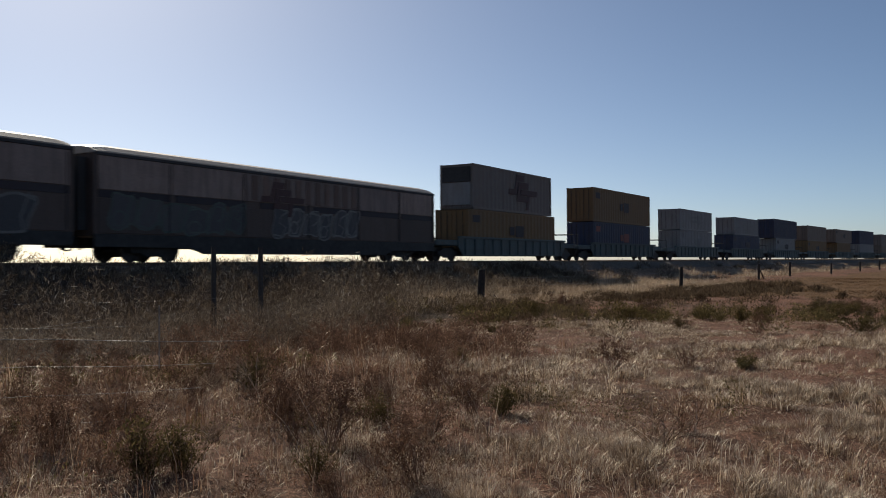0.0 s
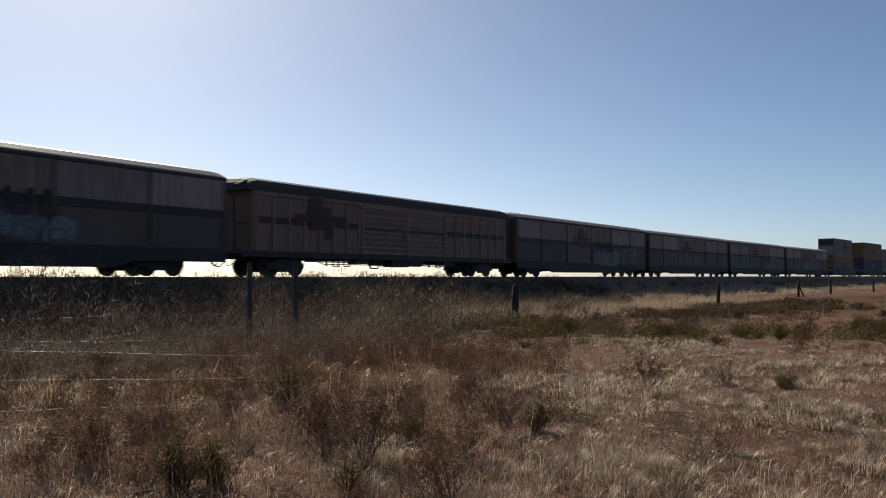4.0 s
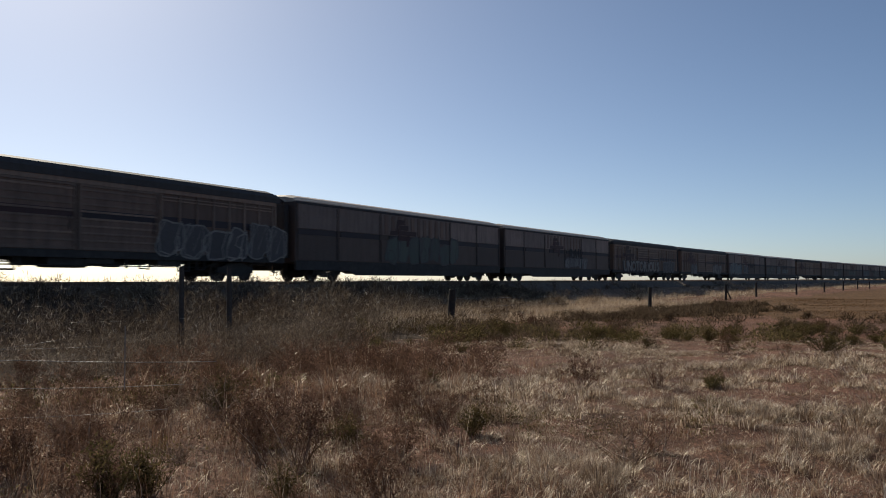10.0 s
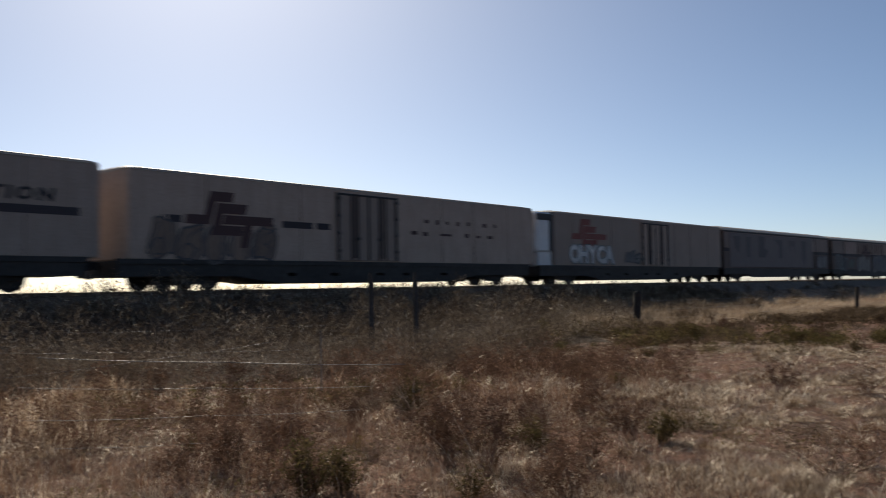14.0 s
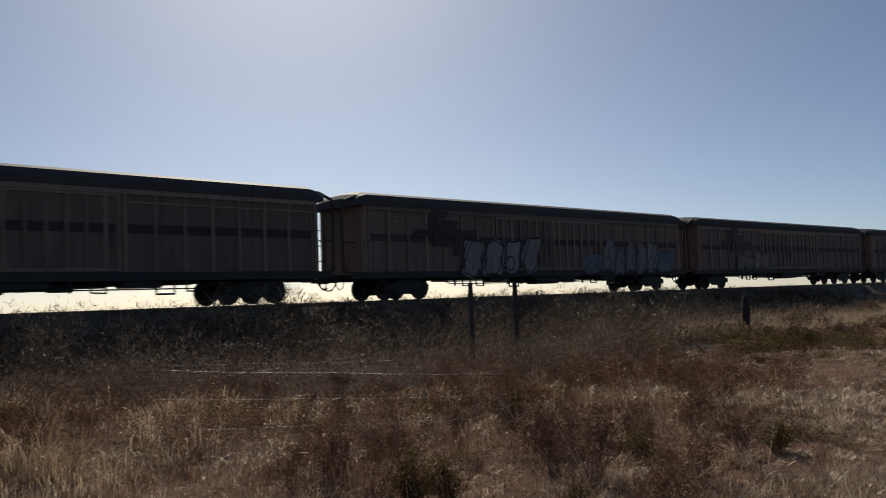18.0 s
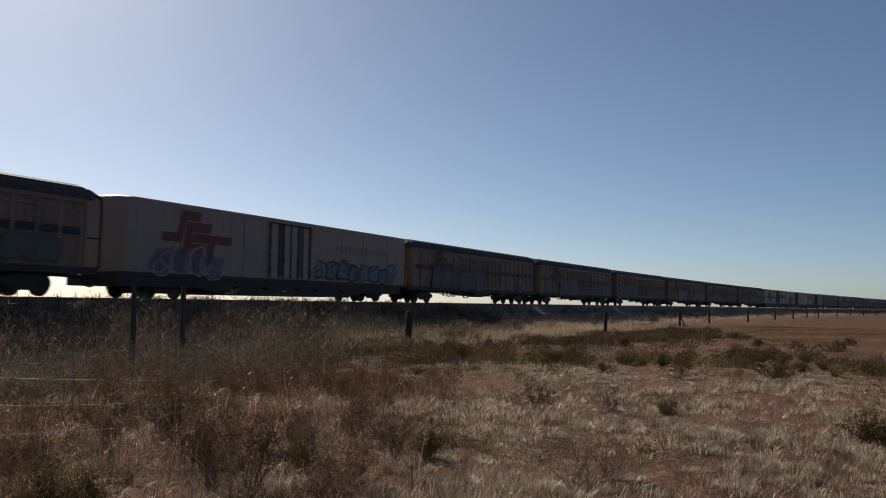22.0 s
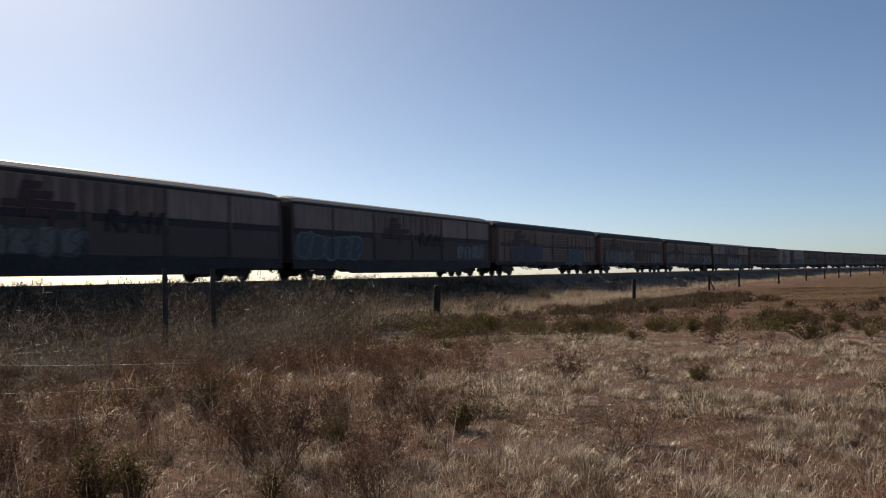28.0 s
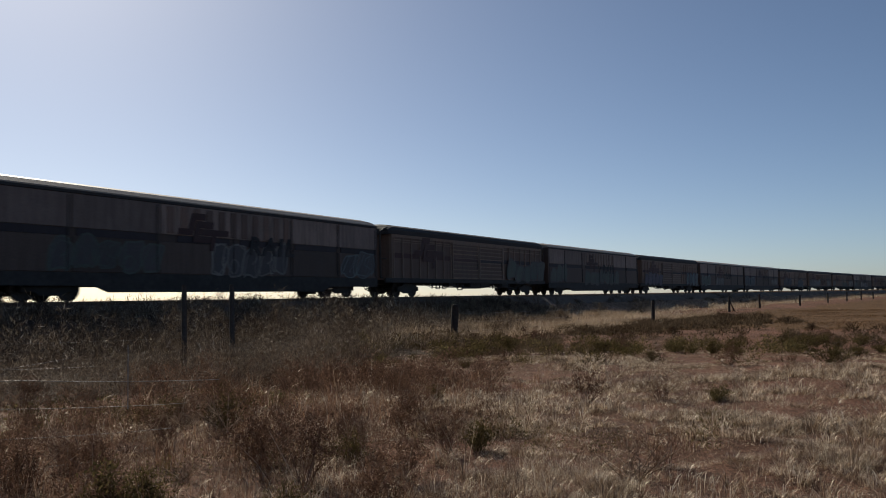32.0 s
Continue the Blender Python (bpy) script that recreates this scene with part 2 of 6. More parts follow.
def part(name, mb, mat, parent=None, label="", at=None):
    me = mb.mesh(name) if isinstance(mb, MB) else mb
    if not me.materials:
        me.materials.append(M[mat])
    ob = new(name, me)
    if parent:
        ob.parent = parent
    if at is not None:
        ob.location = at
    if label:
        ob["label"] = label
    return ob


def thing(name, label, category, group="", kind=""):
    return tagged(new(name), label, category, group, kind)


def words(text, size, depth=0.012, fat=0.0, shear=0.0, apart=1.0):
    """Flat raised lettering in the built-in font, centred, reading along x, standing up in z and facing -y."""
    cu = bpy.data.curves.new("lettering", "FONT")
    cu.body, cu.size, cu.extrude, cu.offset, cu.shear = text, size, depth / 2, fat, shear
    cu.align_x, cu.align_y, cu.resolution_u, cu.space_character = "CENTER", "CENTER", 2, apart
    ob = new("lettering", cu)
    bpy.context.view_layer.update()
    me = bpy.data.meshes.new_from_object(ob.evaluated_get(bpy.context.evaluated_depsgraph_get()))
    bpy.data.objects.remove(ob)
    me.transform(Matrix.Rotation(math.pi / 2, 4, "X"))
    me.materials.clear()
    return me


# ---- the line ----
KNOTS = [-900, -130, -120, 0, 80, 160, 300, 500, 1300]
BENDS = [0.0, 0.0, 1.21, 1.213, 0.814, 0.672, 0.211, 0.243, 0.242]
LINE_S = np.arange(-900.0, 1300.0, 1.0)
_k = np.interp(LINE_S, KNOTS, BENDS) / 1000
LINE_H = np.cumsum(_k) - _k
LINE_H += radians(27.85) - LINE_H[900]
LINE_X = np.cumsum(np.sin(LINE_H)) - np.sin(LINE_H)
LINE_Y = np.cumsum(np.cos(LINE_H)) - np.cos(LINE_H)
LINE_X += -25.85 * math.cos(radians(27.85)) - LINE_X[900]
LINE_Y += 25.85 * math.sin(radians(27.85)) - LINE_Y[900]


def rail_z(s):
    return EYE_Z + 0.034 - 0.00139 * np.clip(s, -100, 700)


def line_at(s, side=0.0):
    """A point of the line, side metres to the right of it, its height and its heading."""
    x, y, h = (float(np.interp(s, LINE_S, a)) for a in (LINE_X, LINE_Y, LINE_H))
    return x + side * math.cos(h), y - side * math.sin(h), float(rail_z(s)), h


def line_distance(x, y):
    """Unsigned distance to the line, and how far along it, for many points."""
    pick = (LINE_S >= -160) & (LINE_S <= 900)
    px, py, ps = LINE_X[pick][::3].astype(np.float32), LINE_Y[pick][::3].astype(np.float32), LINE_S[pick][::3]
    d, s = np.empty(len(x), np.float32), np.empty(len(x), np.float32)
    for i in range(0, len(x), 40000):
        q = (x[i:i + 40000, None].astype(np.float32) - px) ** 2 + (y[i:i + 40000, None].astype(np.float32) - py) ** 2
        j = q.argmin(1)
        h = np.interp(ps[j], LINE_S, LINE_H)
        d[i:i + 40000] = np.abs((x[i:i + 40000] - px[j]) * np.cos(h) - (y[i:i + 40000] - py[j]) * np.sin(h))
        far = np.sqrt(q[np.arange(len(j)), j])
        d[i:i + 40000] = np.where(far > d[i:i + 40000] + 4, far, d[i:i + 40000])
        s[i:i + 40000] = ps[j]
    return d, s


# ---- terrain ----
def vnoise(x, y, scale, seed=0):
    """Smooth value noise between 0 and 1."""
    x, y = np.asarray(x) / scale + 1000.0, np.asarray(y) / scale + 1000.0
    xi, yi = np.floor(x).astype(np.int64), np.floor(y).astype(np.int64)
    fx, fy = x - xi, y - yi
    fx, fy = fx * fx * (3 - 2 * fx), fy * fy * (3 - 2 * fy)

    def lattice(a, b):
        n = (a * 374761393 + b * 668265263 + seed * 144269) & 0x7FFFFFFF
        n = ((n ^ (n >> 13)) * 1274126177) & 0x7FFFFFFF
        return ((n ^ (n >> 16)) & 0xFFFF) / 65535.0

    return (lattice(xi, yi) * (1 - fx) + lattice(xi + 1, yi) * fx) * (1 - fy) + (lattice(xi, yi + 1) * (1 - fx) + lattice(xi + 1, yi + 1) * fx) * fy


RISE_AZ = [-180, 30, 33, 34.5, 36.2, 37.75, 40, 60, 90, 180]
RISE_Z = [0, 0, 0, 0.7, 1.95, 3.0, 3.3, 3.6, 1.5, 0]


def ground_z(x, y, fine=True):
    r, az = np.hypot(x, y), np.degrees(np.arctan2(x, y))
    u = np.clip((r - 100) / 230, 0, 1)
    z = np.interp(az, RISE_AZ, RISE_Z) * u * u * (3 - 2 * u)
    if fine:
        z = z + (vnoise(x, y, 0.45, 5) - 0.5) * 0.07 * np.clip(22 / (r + 1), 0, 1) + (vnoise(x, y, 1.7, 3) - 0.5) * 0.10 * np.clip(60 / (r + 1), 0, 1) + (vnoise(x, y, 9, 4) - 0.5) * 0.2 * np.clip((r - 2) / 10, 0, 1) * np.clip(200 / (r + 1), 0, 1)
    return z


BANK_D = [0, 1.75, 2.7, 3.6, 5.8, 30]
BANK_Z = [-0.15, -0.15, -0.75, -0.85, -1.75, -1.9]


def surface_z(x, y):
    """The ground or, near the line, its bank."""
    d, s = line_distance(x, y)
    return np.maximum(ground_z(x, y), rail_z(s) + np.interp(d, BANK_D, BANK_Z)), d, s


# the fence posts that bound the verge: bearing in degrees and distance
FENCE = [(-67, 15.0), (-13.7, 20.6), (2.5, 28.8), (15.73, 46), (20.5, 70), (22.35, 80), (24.7, 95), (26.3, 110), (27.35, 125), (28.15, 136), (28.8, 146), (29.85, 161), (30.6, 176), (31.3, 195), (32.0, 215)]
FENCE_XY = [(r * math.sin(radians(a)), r * math.cos(radians(a))) for a, r in FENCE]


def right_of_fence(x, y):
    """How far a point lies on the camera's side of the fence."""
    fx, fy = np.array([p[0] for p in FENCE_XY]), np.array([p[1] for p in FENCE_XY])
    h = radians(33)
    along = fx * math.sin(h) + fy * math.cos(h)
    across = fx * math.cos(h) - fy * math.sin(h)
    a, c = x * math.sin(h) + y * math.cos(h), x * math.cos(h) - y * math.sin(h)
    return c - np.interp(a, along, across)


def build_ground():
    az = np.radians(np.concatenate([np.arange(-180, -80, 5), np.arange(-80, 50, 0.6), np.arange(50, 180, 5)]))
    rad = np.concatenate([[0.0], np.geomspace(1.2, 4500, 150)])
    rad[-1] = 4500
    A, R = np.meshgrid(az, rad)
    x, y = R * np.sin(A), R * np.cos(A)
    z = ground_z(x, y)
    d, s = line_distance(x.ravel(), y.ravel())
    d, s = d.reshape(x.shape), s.reshape(x.shape)
    near = np.clip(1 - (d - 7) / 25, 0, 1)
    z = np.where(z > rail_z(s) - 1.2, z * (1 - near) + near * np.minimum(z, rail_z(s) - 1.2), z)
    na, nr = len(az), len(rad)
    v = np.stack([x, y, z], -1).reshape(-1, 3)
    i, j = np.meshgrid(np.arange(nr - 1), np.arange(na), indexing="ij")
    k = (j + 1) % na
    f = np.stack([i * na + j, i * na + k, (i + 1) * na + k, (i + 1) * na + j], -1).reshape(-1, 4)
    me = bpy.data.meshes.new("ground")
    me.from_pydata(v.tolist(), [], f.tolist())
    me.materials.append(M["ground"])
    me.materials.append(M["field"])
    cx, cy = v[f][:, :, 0].mean(1), v[f][:, :, 1].mean(1)
    rr = np.hypot(cx, cy)
    isfield = (right_of_fence(cx, cy) > 2) & (rr > 34 + 6 * vnoise(cx, cy, 6, 8)) & (np.degrees(np.arctan2(cx, cy)) > 6)
    me.polygons.foreach_set("material_index", (isfield | (rr > 230)).astype(np.int32))
    me.polygons.foreach_set("use_smooth", np.ones(len(f), bool))
    me.update()
    tagged(new("ground", me), "dry brown paddock soil and litter rising to a low hill", "ground", kind="structure")


def sweep(name, profile, s0, s1, step, mat, smooth=False):
    """A strip of one profile [(side, height over the rail)] along the line."""
    ss = np.arange(s0, s1 + 0.1, step)
    v, f, n = [], [], len(profile)
    for s in ss:
        for side, up in profile:
            x, y, z, h = line_at(s, side)
            v.append((x, y, z + up))
    for i in range(len(ss) - 1):
        f += [(i * n + k, i * n + k + 1, (i + 1) * n + k + 1, (i + 1) * n + k) for k in range(n - 1)]
    me = bpy.data.meshes.new(name)
    me.from_pydata(v, [], f)
    me.materials.append(M[mat])
    me.update()
    return me


def build_line():
    bank = [(-d, z) for d, z in zip(BANK_D[4:1:-1], BANK_Z[4:1:-1])] + [(d, z) for d, z in zip(BANK_D[2:5], BANK_Z[2:5])]
    bank = [(-9, -2.1)] + bank + [(9, -2.1)]
    tagged(new("embankment", sweep("embankment", bank, -200, 900, 4, "bank")), "low earth railway embankment with dry scrub", "embankment", kind="structure")
    stones = [(-2.75, -0.8), (-1.75, -0.15), (1.75, -0.15), (2.75, -0.8)]
    tagged(new("ballast", sweep("ballast", stones, -200, 900, 4, "ballast")), "dark grey crushed stone track ballast", "ballast", kind="structure")
    track = thing("railway_track", "single railway track with worn steel rails on stone ballast", "railway track", kind="structure")
    for side in (-0.7525, 0.7525):
        prof = [(side + a, b) for a, b in ((-0.07, -0.17), (-0.07, -0.155), (-0.012, -0.14), (-0.012, -0.045), (-0.036, -0.035), (-0.036, 0.0), (0.036, 0.0), (0.036, -0.035), (0.012, -0.045), (0.012, -0.14), (0.07, -0.155), (0.07, -0.17))]
        part("rail", sweep("rail", prof, -200, 900, 2, "rail"), "rail", track)
    mb = MB()
    for s in np.arange(-60, 330, 0.68):
        x, y, z, h = line_at(s)
        c, n = math.cos(h), math.sin(h)
        pts = [(x + u * c + w * n, y - u * n + w * c, z + q) for q in (-0.3, -0.17) for u, w in ((-1.25, -0.11), (1.25, -0.11), (1.25, 0.11), (-1.25, 0.11))]
        mb.add(pts, [(3, 2, 1, 0), (4, 5, 6, 7), (0, 1, 5, 4), (1, 2, 6, 5), (2, 3, 7, 6), (3, 0, 4, 7)])
    tagged(part("sleepers", mb, "post", track), kind="stuff")


build_ground()
build_line()


# ---- rolling stock: origin on the rail under the middle, x ahead, the camera on the -y side ----
PITCH, BODY, BOGIE_X = 24.02, 23.1, 8.6


def build_bogie(parent, x):
    b = part("bogie", MB().box(-0.25, 0.25, -1.0, 1.0, 0.45, 0.72).box(-0.5, 0.5, -0.35, 0.35, 0.7, 0.95).tube([(-0.9, 0, 0.46), (-0.9, 0.02, 0.46)], 0.2), "steel", parent, at=(x, 0, 0))
    for sx in (-0.9, 0.9):
        for sy in (-1, 1):
            y = sy * 0.76
            prof = [(-0.07 * sy, 0.44), (-0.07 * sy, 0.46), (0.05 * sy, 0.455), (0.05 * sy, 0.38), (0.01 * sy, 0.34), (0.01 * sy, 0.16), (0.07 * sy, 0.14), (0.09 * sy, 0.1)]
            part("wheel", WHEEL.setdefault(sy, MB().disc(0, 0, 0, prof, 14).mesh("wheel")), "wheel", b, at=(sx, y, 0.46))
        part("axle", AXLE, "steel", b, at=(sx, 0, 0.46))
    for sy in (-1, 1):
        part("side_frame", SIDEFRAME, "steel", b, at=(0, sy * 0.98, 0))
    return b


WHEEL = {}
AXLE = MB().tube([(0, -1.05, 0), (0, 1.05, 0)], 0.085, 10).mesh("axle")
_sf = [(-1.15, 0.36), (-1.15, 0.6), (-0.75, 0.66), (-0.45, 0.8), (0.45, 0.8), (0.75, 0.66), (1.15, 0.6), (1.15, 0.36), (0.68, 0.36), (0.4, 0.22), (-0.4, 0.22), (-0.68, 0.36)]
_n = len(_sf)
SIDEFRAME = MB().add([(x, y, z) for y in (-0.07, 0.07) for x, z in _sf], [tuple(range(_n)), tuple(range(_n, 2 * _n))[::-1]] + [(i, (i + 1) % _n, _n + (i + 1) % _n, _n + i) for i in range(_n)]).mesh("side_frame")
AXLE.materials.append(M["steel"])
SIDEFRAME.materials.append(M["steel"])


def arc(cx, cz, r, a0, a1, n, y):
    return [(cx + r * math.cos(radians(a0 + (a1 - a0) * i / n)), y, cz + r * math.sin(radians(a0 + (a1 - a0) * i / n))) for i in range(n + 1)]


def build_ends(parent, half):
    """Couplers and brake hoses at both ends."""
    for s in (-1, 1):
        part("coupler", MB().box(min(s * (half - 0.3), s * (half + 0.46)), max(s * (half - 0.3), s * (half + 0.46)), -0.12, 0.12, 0.74, 0.98).box(min(s * (half + 0.2), s * (half + 0.46)), max(s * (half + 0.2), s * (half + 0.46)), -0.22, 0.2, 0.7, 1.02), "steel", parent)
        part("brake_hose", MB().tube([(s * half, -0.45, 0.85), (s * (half + 0.1), -0.45, 0.6), (s * (half + 0.25), -0.44, 0.45), (s * (half + 0.42), -0.42, 0.42), (s * (half + 0.5), -0.4, 0.52)], 0.028), "steel", parent)
        part("brake_hose", MB().tube([(s * (half - 0.15), -0.75, 0.9), (s * (half - 0.05), -0.75, 0.52), (s * (half + 0.12), -0.74, 0.46), (s * (half + 0.24), -0.72, 0.62), (s * (half + 0.2), -0.7, 0.85)], 0.022), "steel", parent)


def build_gear(parent, deep, seed):
    """Brake gear, tanks and steps under the floor."""
    rnd = random.Random(seed)
    part("air_tank", MB().tube([(-1.9, -0.5, 0.78), (-1.8, -0.5, 0.78), (-0.6, -0.5, 0.78), (-0.5, -0.5, 0.78)], [0.12, 0.22, 0.22, 0.12], 12), "steel", parent)
    part("brake_cylinder", MB().tube([(2.0, -0.4, 0.74), (2.7, -0.4, 0.74)], 0.2, 12).tube([(2.7, -0.4, 0.74), (5.4, -0.4, 0.78)], 0.03), "steel", parent)
    part("brake_rod", MB().tube([(-6.6, -0.3, 0.72), (-0.5, -0.3, 0.7), (6.6, -0.3, 0.74)], 0.025), "steel", parent)
    part("truss_rod", MB().tube([(-7.2, -1.3, 0.8), (-6.4, -1.3, 0.58), (6.4, -1.3, 0.58), (7.2, -1.3, 0.8)], 0.022), "steel", parent)
    for x in (-6.2, -3.0, -2.1, 2.3):
        part("rod_hanger", MB().box(x - 0.035, x + 0.035, -1.33, -1.27, 0.5, 0.86), "steel", parent)
    part("brake_rigging", MB().bevelled(-1.0, 0.6, -1.25, -0.6, 0.5, 0.9, 0.04).box(0.9, 1.2, -1.2, -1.0, 0.56, 0.9).box(1.6, 1.75, -1.2, -1.0, 0.6, 0.9).tube([(0.6, -1.1, 0.62), (3.4, -1.1, 0.66)], 0.03), "steel", parent)
    for x in (-3.6, 0.9, 4.3):
        part("battery_box", MB().bevelled(x - 0.45, x + 0.45 + rnd.uniform(0, 0.5), -1.3, -0.75, 0.62, 1.0, 0.03), "steel", parent)
    for x in (-2.6, 5.2):
        part("hanger_frame", MB().tube([(x - 0.3, -1.3, 0.9), (x - 0.3, -1.3, 0.42), (x + 0.3, -1.3, 0.42), (x + 0.3, -1.3, 0.9)], 0.042).tube([(x - 0.3, -1.3, 0.62), (x - 1.4, -1.28, 0.66), (x - 1.4, -1.28, 0.9)], 0.02), "steel", parent)
    for x in (-5.6, -4.8, 3.1, 6.1):
        part("step", MB().tube([(x - 0.22, -1.36, 0.98), (x - 0.22, -1.36, 0.5), (x + 0.22, -1.36, 0.48), (x + 0.22, -1.36, 0.98)], 0.036), "steel", parent)


def roof_loft(prof, half, drop, inset):
    ring = [(y, z) for y, z in prof] + [(-y, z) for y, z in prof[::-1] if y > 0]
    low = min(z for _, z in ring)
    end = [(y * 0.97, low + (z - low) * drop) for y, z in ring]
    mid = [(y * 0.995, low + (z - low) * (0.6 + 0.4 * drop)) for y, z in ring]
    xs = np.linspace(-half + inset, half - inset, 7)
    return MB().loft([(-half, end), (-half + inset * 0.35, mid)] + [(float(x), ring) for x in xs] + [(half - inset * 0.35, mid), (half, end)])


def logo(parent, x, z, k, y, mat="logo"):
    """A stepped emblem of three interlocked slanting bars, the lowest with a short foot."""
    mb = MB()
    for outline in (((-0.76, 1.17), (0.38, 1.17), (0.3, 0.76), (-0.5, 0.76), (-0.8, -0.2), (-1.98, -0.2), (-1.9, 0.18), (-1.08, 0.18)),
                    ((-0.43, 0.7), (1.08, 0.7), (0.98, 0.28), (-0.16, 0.28), (-0.27, -0.22), (0.86, -0.22), (0.76, -0.62), (-0.77, -0.62)),
                    ((-0.1, 0.22), (2.45, 0.22), (2.36, -0.16), (1.28, -0.16), (1.06, -1.12), (0.68, -1.12), (0.9, -0.16), (-0.19, -0.16))):
        m = len(outline)
        mb.add([(x + k * a, y + o, z + k * b) for o in (0, 0.012) for a, b in outline], [tuple(range(m)), tuple(range(m, 2 * m))[::-1]] + [(i, m + i, m + (i + 1) % m, (i + 1) % m) for i in range(m)])
    return part("emblem", mb, mat, parent, "faded stepped emblem")


def build_louvre_van(name, label, mid):
    """Ribbed covered van with a dark rounded roof."""
    van, h = thing(name, label, "freight wagon", "covered vans of the goods train"), BODY / 2
    part("body", MB().box(-h + 0.68, h - 0.68, -1.36, 1.36, 1.0, 3.74), "van_brown", van)
    part("roof", roof_loft([(1.46, 3.6), (1.48, 3.84), (1.38, 4.02), (1.05, 4.14), (0.55, 4.2), (0.0, 4.22)], h - 0.3, 0.55, 0.55), "roof_dark", van, "dark rounded steel roof")
    part("solebar", MB().box(-h, h, -1.43, -1.3, 0.84, 1.1), "steel", van)
    part("solebar", MB().box(-h, h, 1.3, 1.43, 0.84, 1.1), "steel", van)
    part("centre_sill", MB().box(-h, h, -0.3, 0.3, 0.76, 1.02), "steel", van)
    part("top_rail", MB().box(-h + 0.68, h - 0.68, -1.43, -1.35, 3.44, 3.6), "van_rib", van)
    part("top_rail", MB().box(-h + 0.68, h - 0.68, 1.35, 1.43, 3.44, 3.6), "van_rib", van)
    rib = MB().box(-0.045, 0.045, -0.06, 0.0, 1.1, 3.44).mesh("rib")
    rib.materials.append(M["van_rib"])
    slat = MB().box(-0.5, 0.5, -0.05, 0.0, 0, 0.05).mesh("slat")
    slat.materials.append(M["van_rib"])
    for sy in (-1, 1):
        for x in list(np.linspace(-h + 0.86, -3.9, 8)) + list(np.linspace(3.9, h - 0.86, 8)):
            o = part("rib", rib, "van_rib", van, at=(float(x), sy * 1.36, 0))
            if sy > 0:
                o.rotation_euler[2] = math.pi
        for x0, x1 in ((-h + 0.86, -3.9), (3.9, h - 0.86)):
            for z in (3.16, 3.28) if mid == "boards" else (3.18,):
                part("louvre_rail", MB().box(x0, x1, -1.4 if sy < 0 else 1.36, -1.36 if sy < 0 else 1.4, z, z + 0.05), "van_rib", van)
        for k, x0 in enumerate((-3.75, 0.05)):
            x1, f = x0 + 3.7, (lambda a, b: (sy * a, sy * b) if sy > 0 else (-b, -a))
            door = part("door", MB().box(x0, x1, *f(1.36, 1.4), 1.12, 3.43), "van_brown", van)
            part("door_frame", MB().box(x0, x0 + 0.09, *f(1.4, 1.46), 1.12, 3.43).box(x1 - 0.09, x1, *f(1.4, 1.46), 1.12, 3.43).box(x0 + 0.09, x1 - 0.09, *f(1.4, 1.45), 3.35, 3.43).box(x0 + 0.09, x1 - 0.09, *f(1.4, 1.45), 1.12, 1.22), "van_rib", door)
            if mid == "boards":
                for z in np.linspace(1.42, 3.2, 8):
                    part("board", MB().box(x0 + 0.09, x1 - 0.09, *f(1.4, 1.43), float(z), float(z) + 0.07), "van_rib", door)
            else:
                for x in np.linspace(x0 + 0.45, x1 - 0.45, 6):
                    part("upright", MB().box(float(x) - 0.05, float(x) + 0.05, *f(1.4, 1.46), 1.22, 3.35), "van_rib", door)
            part("door_handle", MB().tube([(x1 - 0.3, f(1.46, 1.46)[0], 1.8), (x1 - 0.3, f(1.5, 1.5)[0], 2.1), (x1 - 0.3, f(1.46, 1.46)[0], 2.3)], 0.02), "steel", door)
    for x0, x1, y, mat in ((-h + 0.9, -4.0, -1.362, "logo"), (-3.6, -0.1, -1.402, "logo"), (0.2, 3.6, -1.402, "band"), (4.0, h - 0.9, -1.362, "band")):
        part("stripe", MB().box(x0, x1, y - 0.01, y, 2.26, 2.54), mat, van, "faded dark stripe")
    for sx in (-1, 1):
        part("end_frame", MB().tube([(sx * (h + 0.02), -1.2, 1.1), (sx * (h + 0.2), -1.2, 1.1), (sx * (h + 0.26), -1.2, 3.3), (sx * (h + 0.2), -1.2, 3.72), (sx * (h - 0.4), -1.2, 3.95)], 0.06).tube([(sx * (h - 0.4), -1.2, 2.2), (sx * (h + 0.25), -1.2, 2.2)], 0.03), "steel", van)
        part("end_ladder", MB().tube([(sx * (h - 0.2), 0.6, 1.1), (sx * (h - 0.2), 0.6, 3.7)], 0.025).tube([(sx * (h - 0.2), 1.0, 1.1), (sx * (h - 0.2), 1.0, 3.7)], 0.025).box(sx * (h - 0.2) - 0.015, sx * (h - 0.2) + 0.015, 0.6, 1.0, 1.6, 1.63).box(sx * (h - 0.2) - 0.015, sx * (h - 0.2) + 0.015, 0.6, 1.0, 2.2, 2.23).box(sx * (h - 0.2) - 0.015, sx * (h - 0.2) + 0.015, 0.6, 1.0, 2.8, 2.83), "steel", van)
        for y0 in (-1.42, 1.25):
            part("end_post", MB().box(min(sx * (h - 0.74), sx * (h - 0.62)), max(sx * (h - 0.74), sx * (h - 0.62)), y0, y0 + 0.17, 1.05, 3.6), "van_rib", van)
    build_gear(van, False, 1)
    build_ends(van, h)
    for x in (-BOGIE_X, BOGIE_X):
        build_bogie(van, x)
    return van


